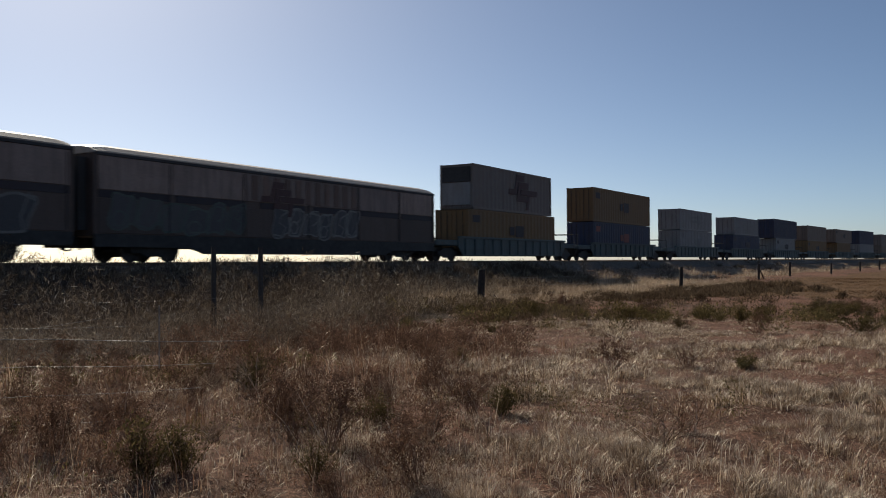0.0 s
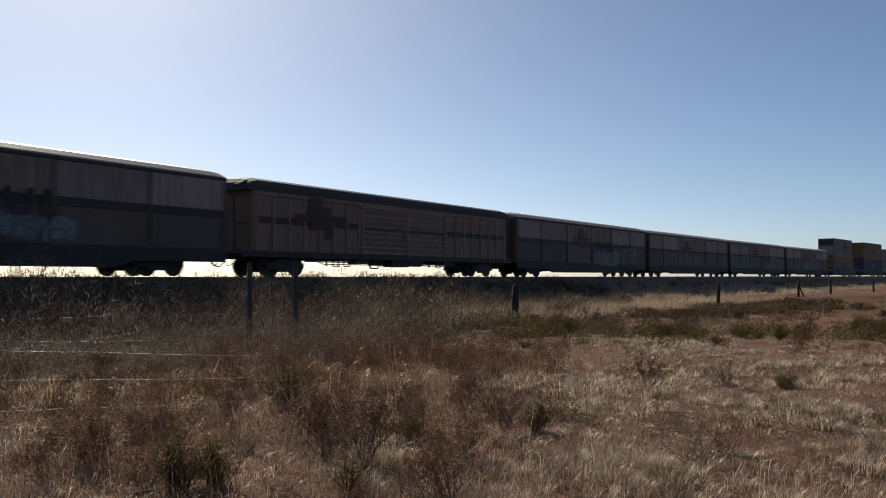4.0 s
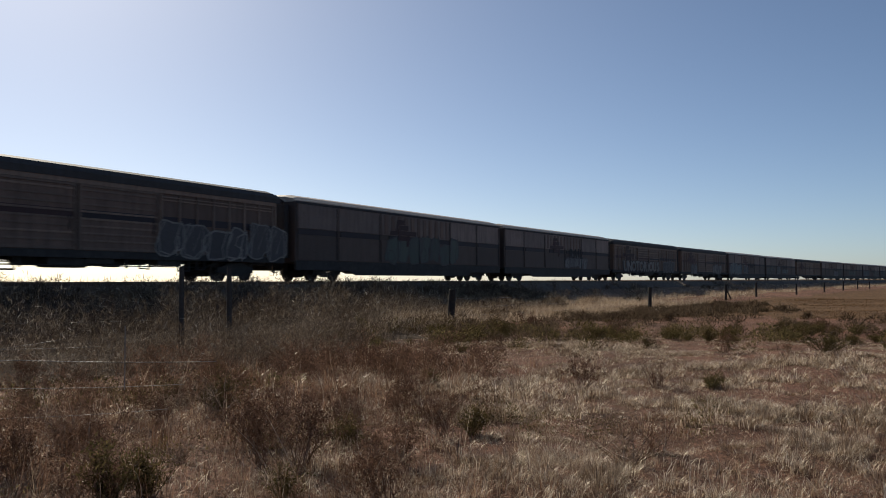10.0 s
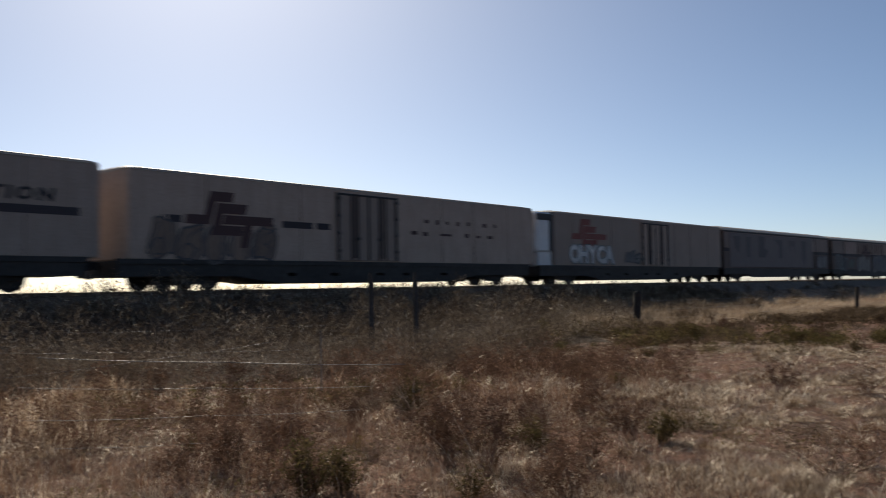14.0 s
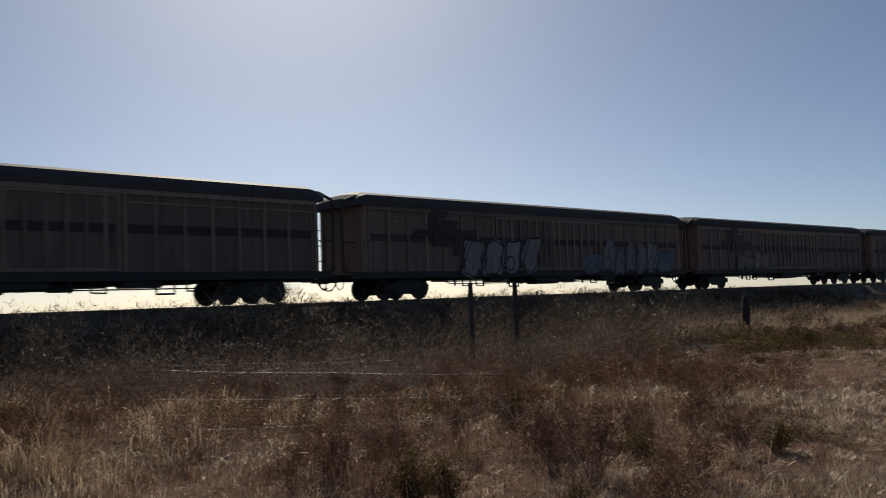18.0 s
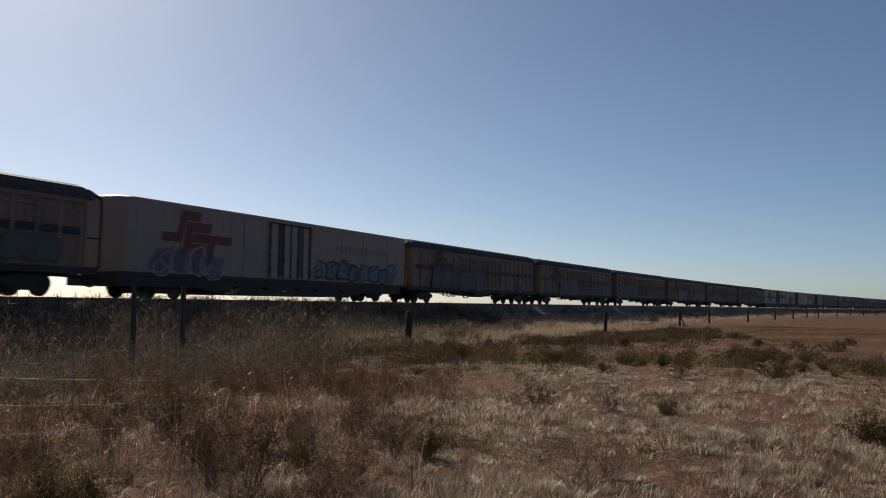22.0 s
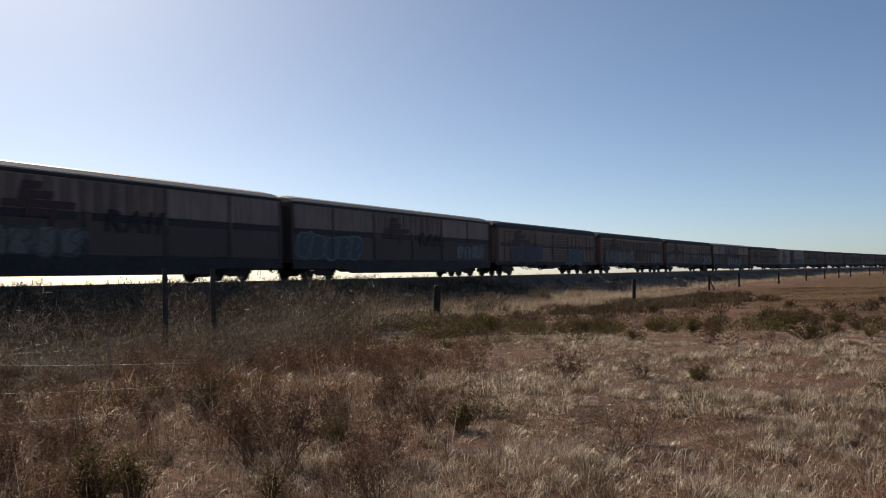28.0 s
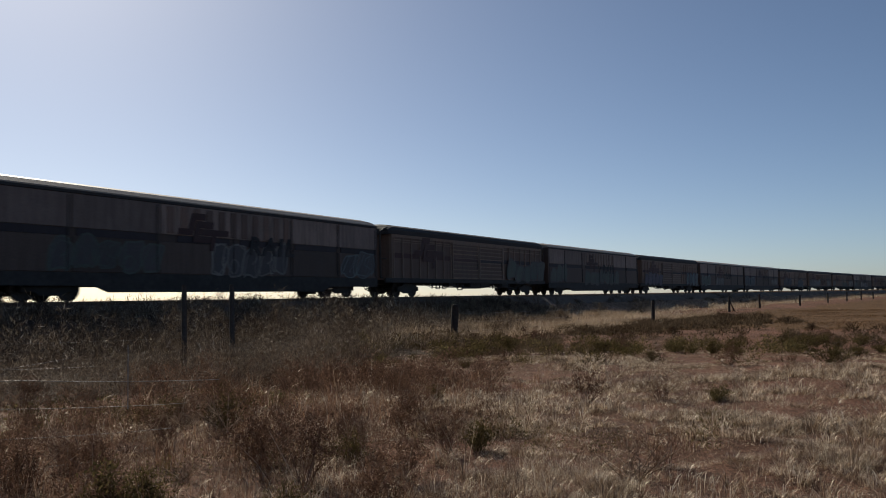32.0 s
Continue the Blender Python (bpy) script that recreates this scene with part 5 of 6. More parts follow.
def puffs(name, label, n, az0, az1, r0, r1, per, radius, keep, height, size, mat, aspect=5.0):
    """Low bushes of dead growth: small twigs and narrow leaves strewn through a rounded heap, pointing up and out."""
    cx, cy = sector(n, az0, az1, r0, r1)
    _, d, _ = surface_z(cx, cy)
    side = right_of_fence(cx, cy)
    k = (RNG.random(n) < keep(cx, cy, d, side)) & (d > 2.0)
    cx, cy, d, side = cx[k], cy[k], d[k], side[k]
    m = len(cx)
    big = RNG.uniform(0.5, 1.4, m)
    rep = lambda a: np.repeat(a, per)
    ang, rel = RNG.uniform(0, 2 * np.pi, m * per), np.sqrt(RNG.random(m * per)) * (1 + 0.25 * RNG.normal(0, 1, m * per))
    x, y = rep(cx) + np.cos(ang) * rel * radius * rep(big), rep(cy) + np.sin(ang) * rel * radius * rep(big)
    z, _, _ = surface_z(x, y)
    top = rep(height(cx, cy, d, side) * (0.45 + 0.55 * big)) * np.clip(1.05 - 0.55 * rel ** 2, 0.1, 1)
    z = z + top * RNG.random(m * per) ** 0.6
    sz = size * RNG.uniform(0.5, 1.5, m * per) * np.clip(np.hypot(x, y) / 12, 0.7, 6)
    way = np.stack([np.cos(ang) * rel * 0.7, np.sin(ang) * rel * 0.7, 0 * rel + 0.75], -1) + RNG.normal(0, 0.55, (m * per, 3))
    way /= np.linalg.norm(way, axis=1, keepdims=True)
    across = np.cross(way, RNG.normal(0, 1, (m * per, 3)))
    across /= np.linalg.norm(across, axis=1, keepdims=True) + 1e-6
    c, long, wide = np.stack([x, y, z], -1), (sz * aspect ** 0.5 * 1.5)[:, None], (sz / aspect ** 0.5 * 0.75)[:, None]
    v = np.stack([c - across * wide - way * long * 0.3, c + across * wide - way * long * 0.3, c + way * long], 1).astype(np.float32)
    idx = np.arange(m * per * 3, dtype=np.int32)
    me = bpy.data.meshes.new(name)
    me.vertices.add(len(idx))
    me.vertices.foreach_set("co", v.ravel())
    me.loops.add(len(idx))
    me.loops.foreach_set("vertex_index", idx)
    me.polygons.add(m * per)
    me.polygons.foreach_set("loop_start", np.arange(0, len(idx), 3, dtype=np.int32))
    me.polygons.foreach_set("loop_total", np.full(m * per, 3, np.int32))
    me.update(calc_edges=True)
    me.materials.append(M[mat])
    tagged(new(name, me), label, "scrub", kind="stuff")


def left_share(x, y):
    """1 in the weedy ground on the left, 0 in the short straw on the right."""
    return 1 / (1 + np.exp((bearing(x, y) - 2 + 10 * (vnoise(x, y, 3, 21) - 0.5)) / 3.5))


def lush(x, y):
    """1 in the tall golden grass further round to the left."""
    return 1 / (1 + np.exp((bearing(x, y) + 42 + 10 * (vnoise(x, y, 2, 22) - 0.5)) / 3.0))


def patchy(x, y, scale, seed, a=0.35, b=0.65):
    return np.clip((vnoise(x, y, scale, seed) - a) / (b - a), 0, 1)


# where the scrub of the railway reserve begins: bearing and distance
EDGE_AZ = [-90, -66, -48, -32, -23, -17, -10, -3, 2, 6, 12]
EDGE_R = [14, 13.5, 13.2, 13.6, 12.2, 13.2, 15.5, 19, 24, 33, 60]


def plant_all():
    edge = lambda x, y: np.interp(bearing(x, y), EDGE_AZ, EDGE_R) + 1.6 * (vnoise(x, y, 1.5, 63) - 0.5)
    reserve = lambda x, y: 1 / (1 + np.exp(-(np.hypot(x, y) - edge(x, y)) / 0.25))
    tall_at = lambda x, y, d: np.interp(d, [2.5, 3.5, 5, 6.5, 9, 11, 15], [0.42, 0.66, 1.15, 1.4, 1.0, 0.65, 0.5]) * np.interp(bearing(x, y), [-3, 3], [1.0, 0.45])
    brown_at = lambda x, y, s: (s > -1) * np.clip(0.8 * np.exp(-((s - 1.8) / 3) ** 2) + np.interp(np.hypot(x, y), [19, 22, 33, 46], [0, 1, 0.95, 0]) * np.interp(bearing(x, y), [-6, -1, 6, 12, 44], [0, 1, 0.7, 0.16, 0.1]), 0, 1)
    straight = lambda x, y: (1 - 0.8 * left_share(x, y)) * (1 - lush(x, y))
    band = lambda x, y, r0, w: np.exp(-((np.hypot(x, y) - r0 - 2.0 * (vnoise(x, y, 4, 60) - 0.5)) / w) ** 2)
    # tufts of short straw
    clumps("dry_grass", "short tufted straw-coloured dry grass", 4600, -60, 44, 4.6, 11.5, 120, 0.12,
           lambda x, y, d, s: (0.3 + 0.7 * patchy(x, y, 0.8, 31, 0.4, 0.58)) * (1 - 0.45 * left_share(x, y)), lambda x, y, d, s: 0.06 + 0.1 * patchy(x, y, 1.1, 32), 0.0052, "straw", False, 0.0, 1.3)
    clumps("dry_grass", "short tufted straw-coloured dry grass", 7600, -12, 44, 11.5, 21.5, 42, 0.13,
           lambda x, y, d, s: straight(x, y) * (0.15 + 0.85 * patchy(x, y, 1.1, 33, 0.42, 0.58)), lambda x, y, d, s: 0.07 + 0.1 * patchy(x, y, 1.8, 34), 0.0068, "straw", False, 0.0, 1.3)
    # straw lying flat
    grass("grass_litter", "flattened pale straw litter", 22000, -75, 44, 4.6, 13, 12, 0.14,
          lambda x, y, d, s: (0.7 + 0.3 * patchy(x, y, 0.5, 35)) * (1 - 0.2 * left_share(x, y)) * (1 - 0.7 * lush(x, y)), lambda x, y, d, s: 0.035 + 0 * x, 0.0055, 2.6, "straw", False)
    grass("grass_litter", "flattened pale straw litter", 26000, -12, 44, 13, 25, 8, 0.2,
          lambda x, y, d, s: (0.45 + 0.5 * patchy(x, y, 0.8, 36, 0.4, 0.6)) * (1 - 0.6 * left_share(x, y)), lambda x, y, d, s: 0.045 + 0 * x, 0.007, 2.6, "straw", False)
    # tall golden grass
    clumps("tall_grass", "tall golden feathery grass in sunlight", 1400, -82, -24, 4.6, 14.5, 44, 0.24,
           lambda x, y, d, s: lush(x, y) * (0.15 + 0.85 * patchy(x, y, 1.1, 41, 0.42, 0.6)), lambda x, y, d, s: 0.42 + 0.36 * patchy(x, y, 1.5, 42), 0.0055, "tall", True, 0.45, 0.6)
    clumps("tall_grass", "tall golden feathery grass in sunlight", 900, -8, 44, 5, 12, 46, 0.13,
           lambda x, y, d, s: patchy(x, y, 1.3, 43, 0.47, 0.65), lambda x, y, d, s: 0.24 + 0 * x, 0.0055, "straw", True, 0.1, 0.9, 0.7)
    clumps("tall_grass", "tall pale feathery plumes in golden grass", 16, -72, -66.5, 9.6, 11.4, 420, 0.4,
           lambda x, y, d, s: 1 + 0 * x, lambda x, y, d, s: 1.0 + 0 * x, 0.005, "tall", True, 0.3, 0.5)
    # brown weeds on the left
    clumps("brown_weeds", "brown dead weeds with reddish stems", 1300, -60, 10, 5, 17, 22, 0.16,
           lambda x, y, d, s: left_share(x, y) * (1 - 0.8 * lush(x, y)) * (0.3 + 0.7 * patchy(x, y, 1.0, 44)) * (1 - reserve(x, y)), lambda x, y, d, s: 0.24 + 0.24 * patchy(x, y, 0.9, 45), 0.0062, "weed", True, 0.1, 0.9)
    grass("brown_weeds", "brown dead weeds with reddish stems", 900, -60, 6, 5, 15, 8, 0.14,
          lambda x, y, d, s: left_share(x, y) * (1 - 0.75 * lush(x, y)) * (1 - reserve(x, y)), lambda x, y, d, s: 0.34 + 0.3 * patchy(x, y, 1.0, 46), 0.0045, 0.6, "weed", False)
    grass("pale_strands", "pale broken stalks tangled in brown weeds", 4200, -60, 4, 5, 14, 7, 0.2,
          lambda x, y, d, s: left_share(x, y) * (0.2 + 0.8 * patchy(x, y, 0.8, 64)), lambda x, y, d, s: 0.16 + 0 * x, 0.005, 1.6, "straw")
    # leafy brown heads among the weeds
    puffs("brown_weeds", "brown dead weeds with reddish stems", 1100, -60, 8, 5, 17, 380, 0.24,
          lambda x, y, d, s: left_share(x, y) * (1 - 0.8 * lush(x, y)) * (1 - 0.6 * reserve(x, y)) * (0.03 + 0.6 * patchy(x, y, 0.9, 65, 0.52, 0.62)), lambda x, y, d, s: 0.4 + 0.25 * patchy(x, y, 0.9, 45), 0.011, "head", 2.5)
    puffs("olive_weeds", "low dull olive weeds in brown growth", 260, -40, 20, 5, 13, 110, 0.22,
          lambda x, y, d, s: (1 - lush(x, y)) * patchy(x, y, 1.5, 66, 0.55, 0.7), lambda x, y, d, s: 0.26 + 0 * x, 0.013, "green", 2.0)
    # scrub on the verge and the bank
    puffs("verge_scrub", "dense grey-brown dead scrub on the railway verge", 5600, -84, 10, 11, 46, 70, 0.36,
          lambda x, y, d, s: reserve(x, y) * (0.6 + 0.4 * patchy(x, y, 2.0, 47)) * (s < 3) * np.where(bearing(x, y) > 0, 0.6, 1.0),
          lambda x, y, d, s: tall_at(x, y, d) * (0.7 + 0.6 * patchy(x, y, 1.8, 48)), 0.0125, "scrub", 8.0)
    puffs("verge_scrub", "dense grey-brown dead scrub on the railway verge", 7500, -64, 10, 15, 60, 80, 0.42,
          lambda x, y, d, s: np.clip((11 - d) / 2, 0, 1) * (s < 3), lambda x, y, d, s: tall_at(x, y, d) * (0.6 + 0.6 * patchy(x, y, 2.2, 67)), 0.0125, "scrub", 8.0)
    puffs("verge_scrub", "dense grey-brown dead scrub on the railway verge", 1700, -62, -4, 11, 21, 230, 0.38,
          lambda x, y, d, s: np.exp(-((np.hypot(x, y) - edge(x, y) - 0.7) / 0.9) ** 2), lambda x, y, d, s: 0.72 + 0.3 * patchy(x, y, 1.4, 68), 0.0125, "scrub", 7.0)
    clumps("verge_scrub", "dense grey-brown dead scrub on the railway verge", 2600, -84, 6, 11, 42, 44, 0.3,
           lambda x, y, d, s: reserve(x, y) * (s < 3), lambda x, y, d, s: tall_at(x, y, d) * (0.6 + 0.4 * patchy(x, y, 1.8, 48)), 0.003, "scrub", False, 0.1, 1.0)
    puffs("verge_scrub", "dense grey-brown dead scrub on the railway verge", 2600, -3, 36, 24, 130, 50, 0.5,
          lambda x, y, d, s: np.clip((6.0 - d) / 2, 0, 1) * np.where(bearing(x, y) < 8, 0.8, 0.3), lambda x, y, d, s: (0.3 + 0.3 * patchy(x, y, 3, 49)) * np.clip((d - 1.2) / 3, 0.25, 1), 0.014, "scrub", 8.0)
    # an added sheet fills the dense inside of the scrub, its shade put into the colour
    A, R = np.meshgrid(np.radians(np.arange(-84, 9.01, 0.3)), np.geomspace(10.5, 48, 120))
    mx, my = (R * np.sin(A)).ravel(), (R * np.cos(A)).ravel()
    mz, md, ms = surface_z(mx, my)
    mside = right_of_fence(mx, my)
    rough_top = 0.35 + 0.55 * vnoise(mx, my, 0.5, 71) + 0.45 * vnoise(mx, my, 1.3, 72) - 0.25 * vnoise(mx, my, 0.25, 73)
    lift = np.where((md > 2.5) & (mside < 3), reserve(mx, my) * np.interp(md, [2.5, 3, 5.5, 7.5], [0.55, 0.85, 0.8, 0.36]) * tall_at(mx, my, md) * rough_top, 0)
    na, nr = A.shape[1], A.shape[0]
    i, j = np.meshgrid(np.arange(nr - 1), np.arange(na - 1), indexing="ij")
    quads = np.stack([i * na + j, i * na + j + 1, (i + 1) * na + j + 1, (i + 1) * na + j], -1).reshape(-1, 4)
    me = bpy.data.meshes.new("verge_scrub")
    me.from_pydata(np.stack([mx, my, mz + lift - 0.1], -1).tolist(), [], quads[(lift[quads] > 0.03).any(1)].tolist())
    me.materials.append(M["scrub_shaded_fill"])
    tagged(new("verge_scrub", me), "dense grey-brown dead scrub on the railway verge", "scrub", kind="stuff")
    # pale strip of tall grass between fence and line
    clumps("verge_grass", "pale tall dry grass between fence and railway", 5000, -8, 36, 21, 60, 36, 0.3,
           lambda x, y, d, s: (s < 0.8) * (bearing(x, y) > -3) * np.clip((d - 2.1) / 0.8, 0, 1) * (0.3 + 0.7 * patchy(x, y, 2.5, 50)), lambda x, y, d, s: 0.42 + 0.3 * patchy(x, y, 3, 51), 0.0042, "verge", False, 0.3, 0.7)
    clumps("verge_grass", "pale tall dry grass between fence and railway", 3600, 8, 36, 55, 240, 36, 0.6,
           lambda x, y, d, s: (s < 0.5) * np.clip((14 - d) / 2, 0, 1) * (0.4 + 0.6 * patchy(x, y, 6, 53)), lambda x, y, d, s: (0.55 + 0.3 * patchy(x, y, 5, 54)) * np.clip((d - 1.6) / 3, 0.4, 1), 0.0042, "verge", False, 0.3, 0.7)
    # low grass of the field
    grass("field_stubble", "low brown stubble of the paddock", 15000, -6, 44, 25, 75, 10, 0.3,
          lambda x, y, d, s: (s > -1) * 0.8, lambda x, y, d, s: 0.06 + 0.05 * patchy(x, y, 4, 55), 0.003, 0.9, "stubble", False)
    grass("field_stubble", "low brown stubble of the paddock", 8000, 4, 44, 75, 260, 8, 0.5,
          lambda x, y, d, s: (s > -1) * 0.8, lambda x, y, d, s: 0.08 + 0 * x, 0.002, 0.9, "stubble", False)
    # brown and olive growth in a band beyond the straw and along the fence
    puffs("fence_weeds", "dull brown dead growth along the fence", 3000, -8, 44, 17, 60, 120, 0.36,
          lambda x, y, d, s: brown_at(x, y, s) * (0.2 + 0.8 * patchy(x, y, 1.7, 56)), lambda x, y, d, s: (0.24 + 0.22 * patchy(x, y, 2.0, 57)) * np.interp(np.hypot(x, y), [26, 60], [1, 0.35]), 0.0135, "brush")
    clumps("fence_weeds", "dull brown dead growth along the fence", 3000, -6, 44, 17, 60, 30, 0.2,
           lambda x, y, d, s: brown_at(x, y, s) * (0.2 + 0.8 * patchy(x, y, 1.7, 56)), lambda x, y, d, s: (0.2 + 0.2 * patchy(x, y, 2.0, 57)) * np.interp(np.hypot(x, y), [26, 60], [1, 0.4]), 0.0042, "brush", False, 0.1)
    puffs("olive_weeds", "low dull olive weeds beyond the straw", 900, -6, 44, 16, 30, 150, 0.27,
          lambda x, y, d, s: band(x, y, 23.5, 2.2) * (s > -1) * patchy(x, y, 1.3, 58), lambda x, y, d, s: 0.28 + 0.12 * patchy(x, y, 2.0, 59), 0.013, "green", 2.0)


plant_all()


def build_weed(seed, tall, spread, stems, leafy_name, head_name, head_size, low=0.6, leaves=420, heads=0.6):
    """A dead weed or small bush: thin forking stems, with small leaves or seed heads along their upper part."""
    rnd = random.Random(seed)
    stem, twigs = MB(), []
    for i in range(stems):
        a, out = rnd.uniform(0, 2 * math.pi), spread * rnd.uniform(0.1, 1.0)
        h = tall * rnd.uniform(0.5, 1.0) * (1 - 0.35 * (out / spread) ** 2)
        p0 = Vector((rnd.uniform(-1, 1), rnd.uniform(-1, 1), 0)) * spread * 0.22 + Vector((0, 0, -0.03))
        p1 = p0 * 0.7 + Vector((math.cos(a) * out * 0.45, math.sin(a) * out * 0.45, h * 0.55))
        p2 = Vector((math.cos(a) * out, math.sin(a) * out, h))
        stem.tube([p0, p1, p2], [0.005, 0.004, 0.0015], 3)
        twigs += [(p0, p1), (p1, p2), (p1, p2)]
        for k in range(3):
            q0 = p0.lerp(p1, rnd.uniform(0.3, 1.0)) if rnd.random() < 0.4 else p1.lerp(p2, rnd.uniform(0.1, 0.8))
            q1 = q0 + Vector((rnd.uniform(-1, 1) * spread * 0.3, rnd.uniform(-1, 1) * spread * 0.3, tall * rnd.uniform(0.08, 0.22)))
            stem.tube([q0, q1], [0.003, 0.0012], 3)
            twigs.append((q0, q1))
    v, f = [], []

    def leaf(c, size):
        d = Vector((rnd.gauss(0, 1), rnd.gauss(0, 1), rnd.gauss(0.5, 1))).normalized()
        e = d.orthogonal().normalized() * size * rnd.uniform(0.25, 0.45)
        v.extend((c - e, c + e, c + d * size * rnd.uniform(1.0, 2.2)))
        f.append((len(v) - 3, len(v) - 2, len(v) - 1))

    # flat-topped heads on the ends of the twigs
    for p, q in twigs:
        if q.z > low * tall * 0.8:
            for _ in range(int(heads * leaves / len(twigs))):
                leaf(q + Vector((rnd.gauss(0, 1), rnd.gauss(0, 1), rnd.gauss(0.1, 0.5))) * head_size * 2.2, head_size * 1.05)
    while len(f) < leaves:
        p, q = rnd.choice(twigs)
        c = p.lerp(q, rnd.random())
        if c.z < low * tall * rnd.uniform(0.5, 1.3):
            continue
        leaf(c + Vector((rnd.gauss(0, 1), rnd.gauss(0, 1), rnd.gauss(0, 1))) * head_size * 0.9, head_size)
    sm = stem.mesh("stems")
    sm.materials.append(M[leafy_name])
    hm = bpy.data.meshes.new("foliage")
    hm.from_pydata([tuple(p) for p in v], [], f)
    hm.materials.append(M[head_name])
    return sm, hm


WEEDS = [build_weed(*a) for a in (
    (1, 0.58, 0.36, 14, "weed", "head", 0.016, 0.45, 1300, 0.75), (2, 0.46, 0.4, 14, "weed", "head", 0.015, 0.4, 1200, 0.7), (3, 0.38, 0.42, 15, "weed", "weed", 0.014, 0.25, 800, 0.6),
    (4, 0.36, 0.28, 18, "green", "green", 0.019, 0.08, 950, 0.5), (5, 0.27, 0.3, 18, "green", "green", 0.018, 0.05, 950, 0.5), (6, 0.85, 0.5, 20, "scrub", "scrub", 0.016, 0.2, 1300, 0.5), (7, 0.4, 0.5, 24, "straw", "straw", 0.01, 0.3, 160, 0.3))]
WEED_LABEL = ["tall dead weed with dark reddish seed heads", "dead weed with clustered brown seed heads", "spreading brown dead weed", "small dull green bush on dry ground", "low rounded olive bush on dry ground", "tall grey dead weed by the railway", "tangle of pale bare stalks"]
WEED_NAME = ["dead_weed", "dead_weed", "dead_weed", "bush", "bush", "dead_weed", "dead_shrub"]


def plant_weed(kind, az, r, scale=1.0, turn=0.0):
    x, y = r * math.sin(radians(az)), r * math.cos(radians(az))
    z = float(surface_z(np.array([x]), np.array([y]))[0][0])
    sm, hm = WEEDS[kind]
    top = tagged(part(WEED_NAME[kind], sm, "weed"), WEED_LABEL[kind], "plant", "plants in the dry grass")
    top.location, top.scale, top.rotation_euler = (x, y, z), (scale, scale, scale), (0, 0, turn)
    tagged(part("foliage", hm, "head", top), kind="stuff")


def plant_weeds():
    rnd = random.Random(77)
    # those that stand out
    for kind, az, r, sc in ((0, 11.0, 8.6, 1.0), (0, 10.2, 7.6, 0.9), (1, 16.5, 9.6, 0.9), (1, 20.0, 8.0, 1.0), (0, 7.5, 7.2, 1.1), (3, 19.5, 6.6, 1.2), (3, 17.3, 6.7, 1.0), (4, 4.4, 8.2, 1.0),
                            (2, 4.0, 8.6, 1.0), (1, 1.2, 12.3, 1.0), (2, -0.8, 12.0, 0.9), (1, -11.4, 12.5, 1.1), (2, -16.2, 12.6, 1.2), (4, -19.5, 12.8, 0.9), (4, -26.3, 19.5, 1.6), (3, -4.0, 8.6, 0.9),
                            (2, -15.8, 8.0, 1.0), (6, -14.2, 7.4, 1.0), (6, 12.8, 9.8, 1.2), (6, 22.0, 9.0, 1.2), (3, 12.5, 9.9, 1.2), (0, 24.5, 7.6, 1.0)):
        plant_weed(kind, -az, r, sc, rnd.uniform(0, 6))
    # the brown weeds on the left
    for _ in range(95):
        az, r = rnd.uniform(-50, 3), math.sqrt(rnd.uniform(30, 240))
        plant_weed(rnd.choice((0, 0, 0, 1, 1, 1, 2, 2, 6, 3)), az, r, rnd.uniform(0.5, 1.0), rnd.uniform(0, 6))
    # small olive bushes beyond the straw
    for _ in range(80):
        az, r = rnd.uniform(-4, 43), rnd.triangular(18, 31, 24)
        plant_weed(rnd.choice((3, 4, 4, 4, 2, 1)), az, r, rnd.uniform(0.6, 1.6) * rnd.uniform(0.7, 1.0), rnd.uniform(0, 6))
    for _ in range(26):
        plant_weed(rnd.choice((4, 2, 4)), rnd.uniform(6, 40), rnd.uniform(28, 75), rnd.uniform(0.4, 0.8), rnd.uniform(0, 6))
    # bushes on the bank that rise above the rails
    for az, r, sc in ((-28.0, 26.0, 2.2), (-29.2, 25.0, 2.0), (-27.0, 27.5, 1.7), (-30.5, 24.0, 2.1), (-31.8, 24.5, 2.2), (-12.8, 33.5, 1.5), (-15.5, 19.0, 1.0), (-14.6, 18.8, 0.9), (-12.5, 19.4, 1.0), (-11.6, 19.2, 0.9), (-13.6, 18.2, 1.0)):
        plant_weed(5, az, r, sc, rnd.uniform(0, 6))
    for az, side, sc in ((-33.0, 3.9, 1.5), (-32.2, 4.2, 1.3), (-34.2, 4.0, 1.4), (-35.0, 4.4, 1.2), (-39.0, 3.8, 0.8), (-27.2, 3.8, 1.0), (-9.2, 4.0, 1.3), (-8.7, 4.4, 1.2), (-8.0, 4.0, 1.1), (-3.2, 4.0, 1.3), (-2.6, 4.3, 1.2), (-20.5, 4.0, 0.8), (-45.0, 3.7, 0.7), (-47.0, 3.8, 0.8), (1.5, 4.0, 1.2)):
        along = min(np.arange(-40, 140, 0.5), key=lambda q: abs(math.degrees(math.atan2(*line_at(q, side)[:2])) - az))
        x, y, z, h = line_at(along, side)
        plant_weed(5, az, math.hypot(x, y), sc, rnd.uniform(0, 6))
    # green and yellowish bushes in the straw
    for az, r, sc in ((31.5, 11.0, 1.5), (32.4, 10.8, 1.2), (33.4, 10.6, 1.1), (36.6, 10.6, 1.6), (37.2, 10.9, 1.2), (35.6, 11.2, 1.1)):
        plant_weed(4 if az < 34 else 3, az, r, sc, az)
    plant_weed(3, -57.5, 22.6, 3.0, 1.0)
    plant_weed(3, -57.1, 22.7, 2.4, 3.0)
    plant_weed(3, -57.9, 22.5, 2.6, 5.0)
    plant_weed(3, -55.8, 22.9, 2.2, 2.0)
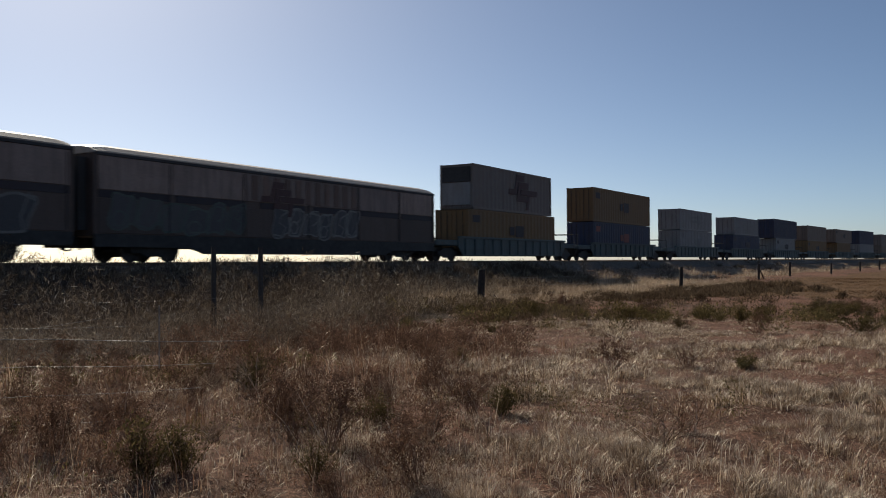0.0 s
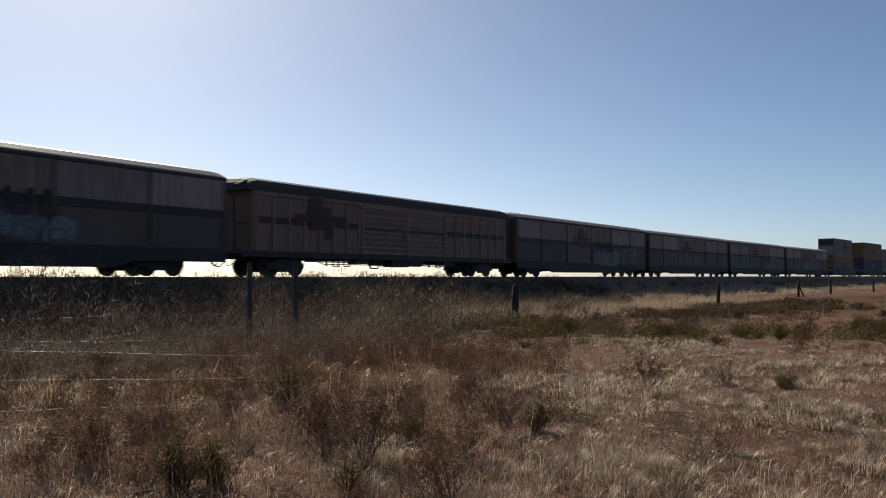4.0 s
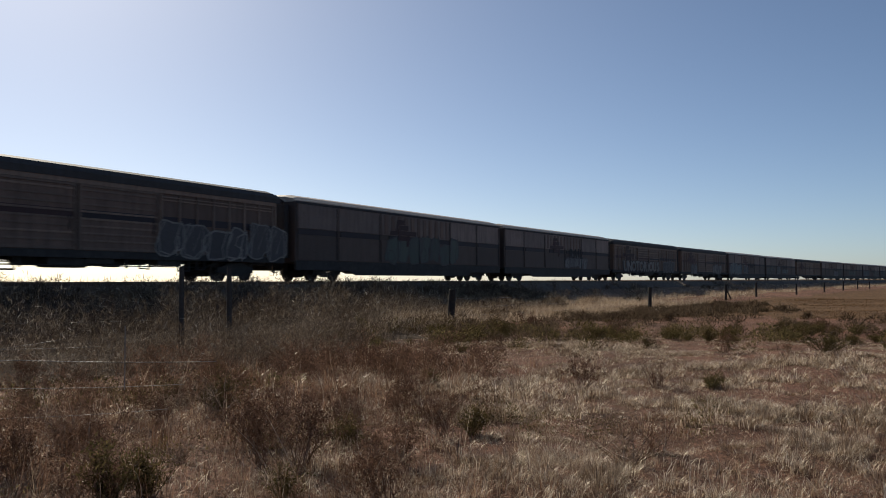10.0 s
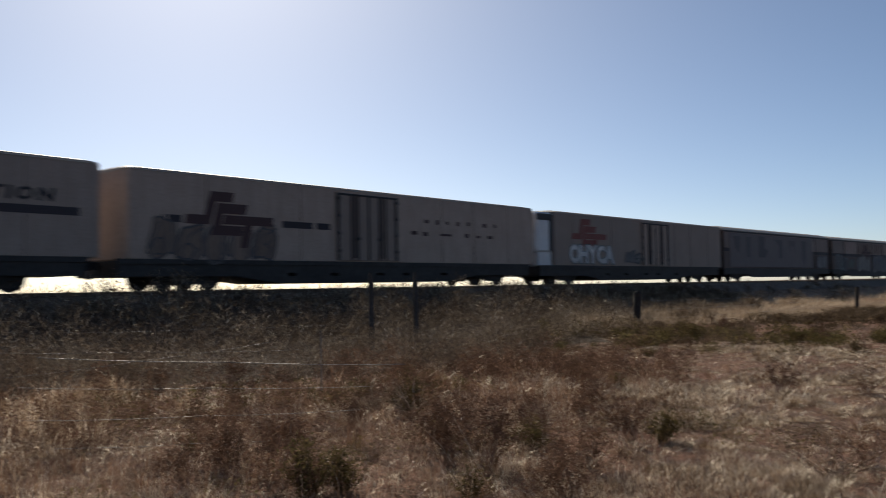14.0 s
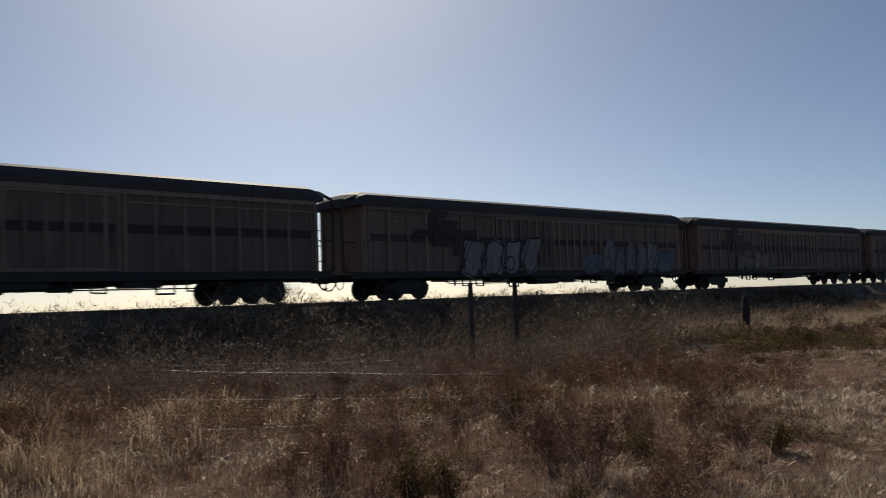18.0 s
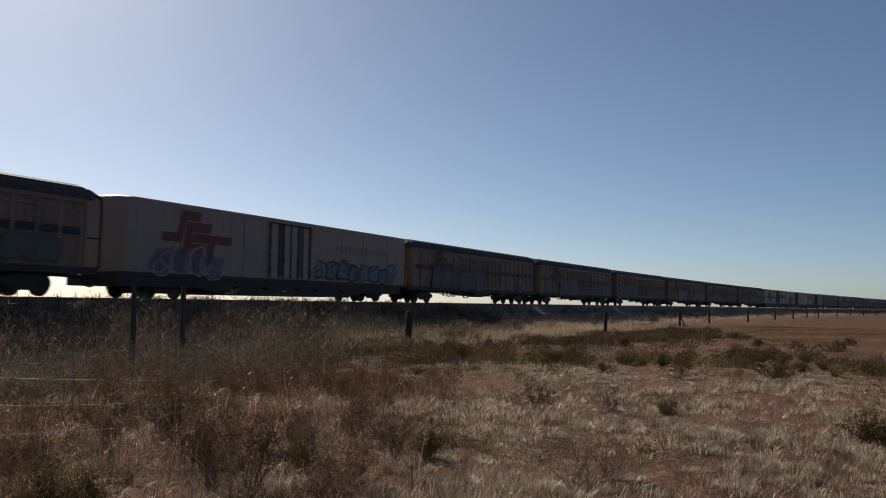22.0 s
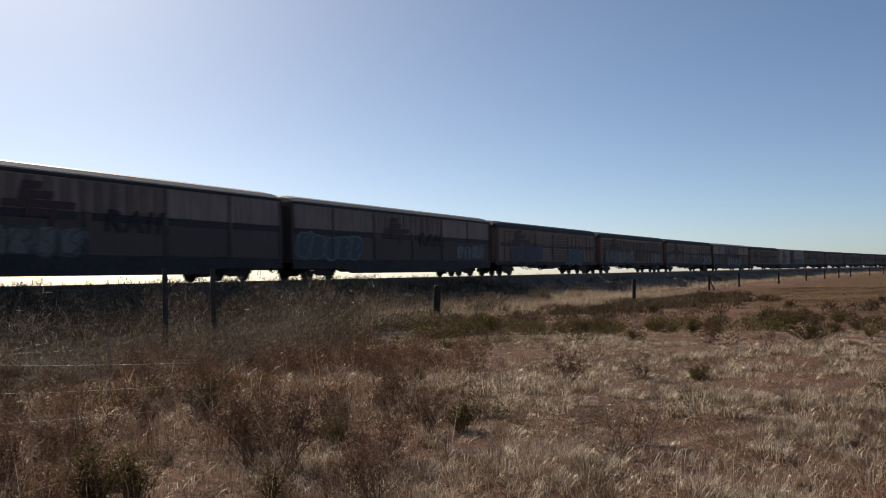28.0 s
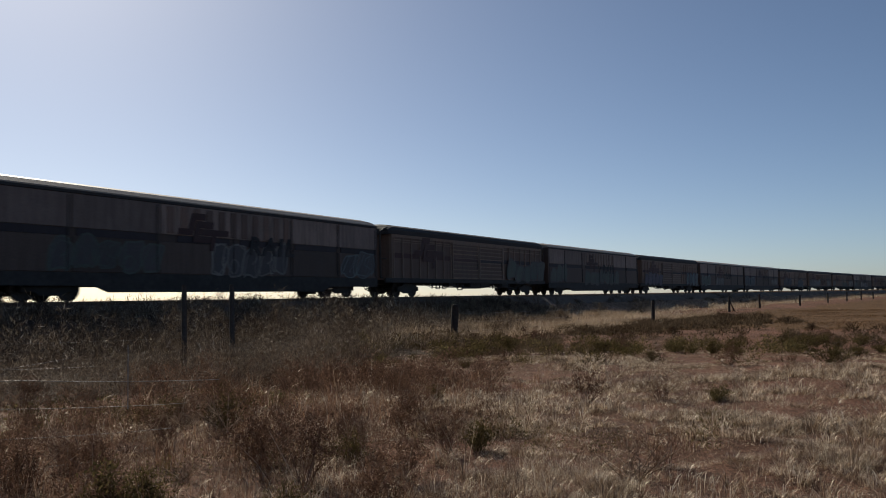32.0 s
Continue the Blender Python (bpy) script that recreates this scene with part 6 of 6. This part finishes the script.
    # scrub along the bank, some tall enough to stand against the light under the train
    for _ in range(120):
        s, side = rnd.uniform(-25, 70), rnd.uniform(3.0, 9.5)
        x, y, z, h = line_at(s, side)
        plant_weed(rnd.choice((5, 5, 5, 6, 3)), math.degrees(math.atan2(x, y)), math.hypot(x, y), rnd.uniform(0.7, 1.35), rnd.uniform(0, 6))


plant_weeds()


def build_tree():
    az, r = radians(38.2), 450.0
    x, y = r * math.sin(az), r * math.cos(az)
    tree = thing("tree", "lone dark spreading tree on the hill crest", "tree")
    tree.location = (x, y, float(ground_z(np.array([x]), np.array([y]))[0]))
    rnd = random.Random(3)
    trunk, leaves = MB().tube([(0, 0, -0.3), (0.3, 0, 1.2), (0.2, 0.2, 2.2)], [0.45, 0.38, 0.3], 9), []
    for i in range(14):
        a, o, h = rnd.uniform(0, 6.28), rnd.uniform(0.8, 5.2), rnd.uniform(2.8, 4.6)
        end = (math.cos(a) * o, math.sin(a) * o, h - 0.12 * o)
        trunk.tube([(0.25, 0.1, 1.7), (end[0] * 0.5, end[1] * 0.5, (1.7 + end[2]) * 0.55), end], [0.2, 0.12, 0.04], 6)
        for k in range(230):
            c = Vector(end) + Vector((rnd.gauss(0, 0.9), rnd.gauss(0, 0.9), rnd.gauss(0.1, 0.75)))
            leaves.append(c)
    part("trunk", trunk, "post", tree)
    mb = MB()
    for c in leaves:
        d = [Vector((rnd.gauss(0, 1), rnd.gauss(0, 1), rnd.gauss(0, 1))).normalized() * rnd.uniform(0.12, 0.3) for _ in range(3)]
        mb.add([c + q for q in d], [(0, 1, 2)])
    me = bpy.data.meshes.new("crown")
    me.from_pydata([tuple(v) for v in mb.v], [], mb.f)
    part("crown", me, "tree_leaf", tree)


build_tree()


# ---- what moves ----
def travel(t):
    """How far the train has run after t seconds."""
    return 25.325 * t + 0.39 * max(0.0, t - 24.0)


def motions():
    for _, s0, lift, ob in ROLL:
        rows = []
        for k in range(33):
            x, y, z, h = line_at(s0 + travel(k))
            rows.append((float(k), pose(x, y, z + lift, 0, 0, 90 - math.degrees(h))))
        walk(ob, rows)


motions()
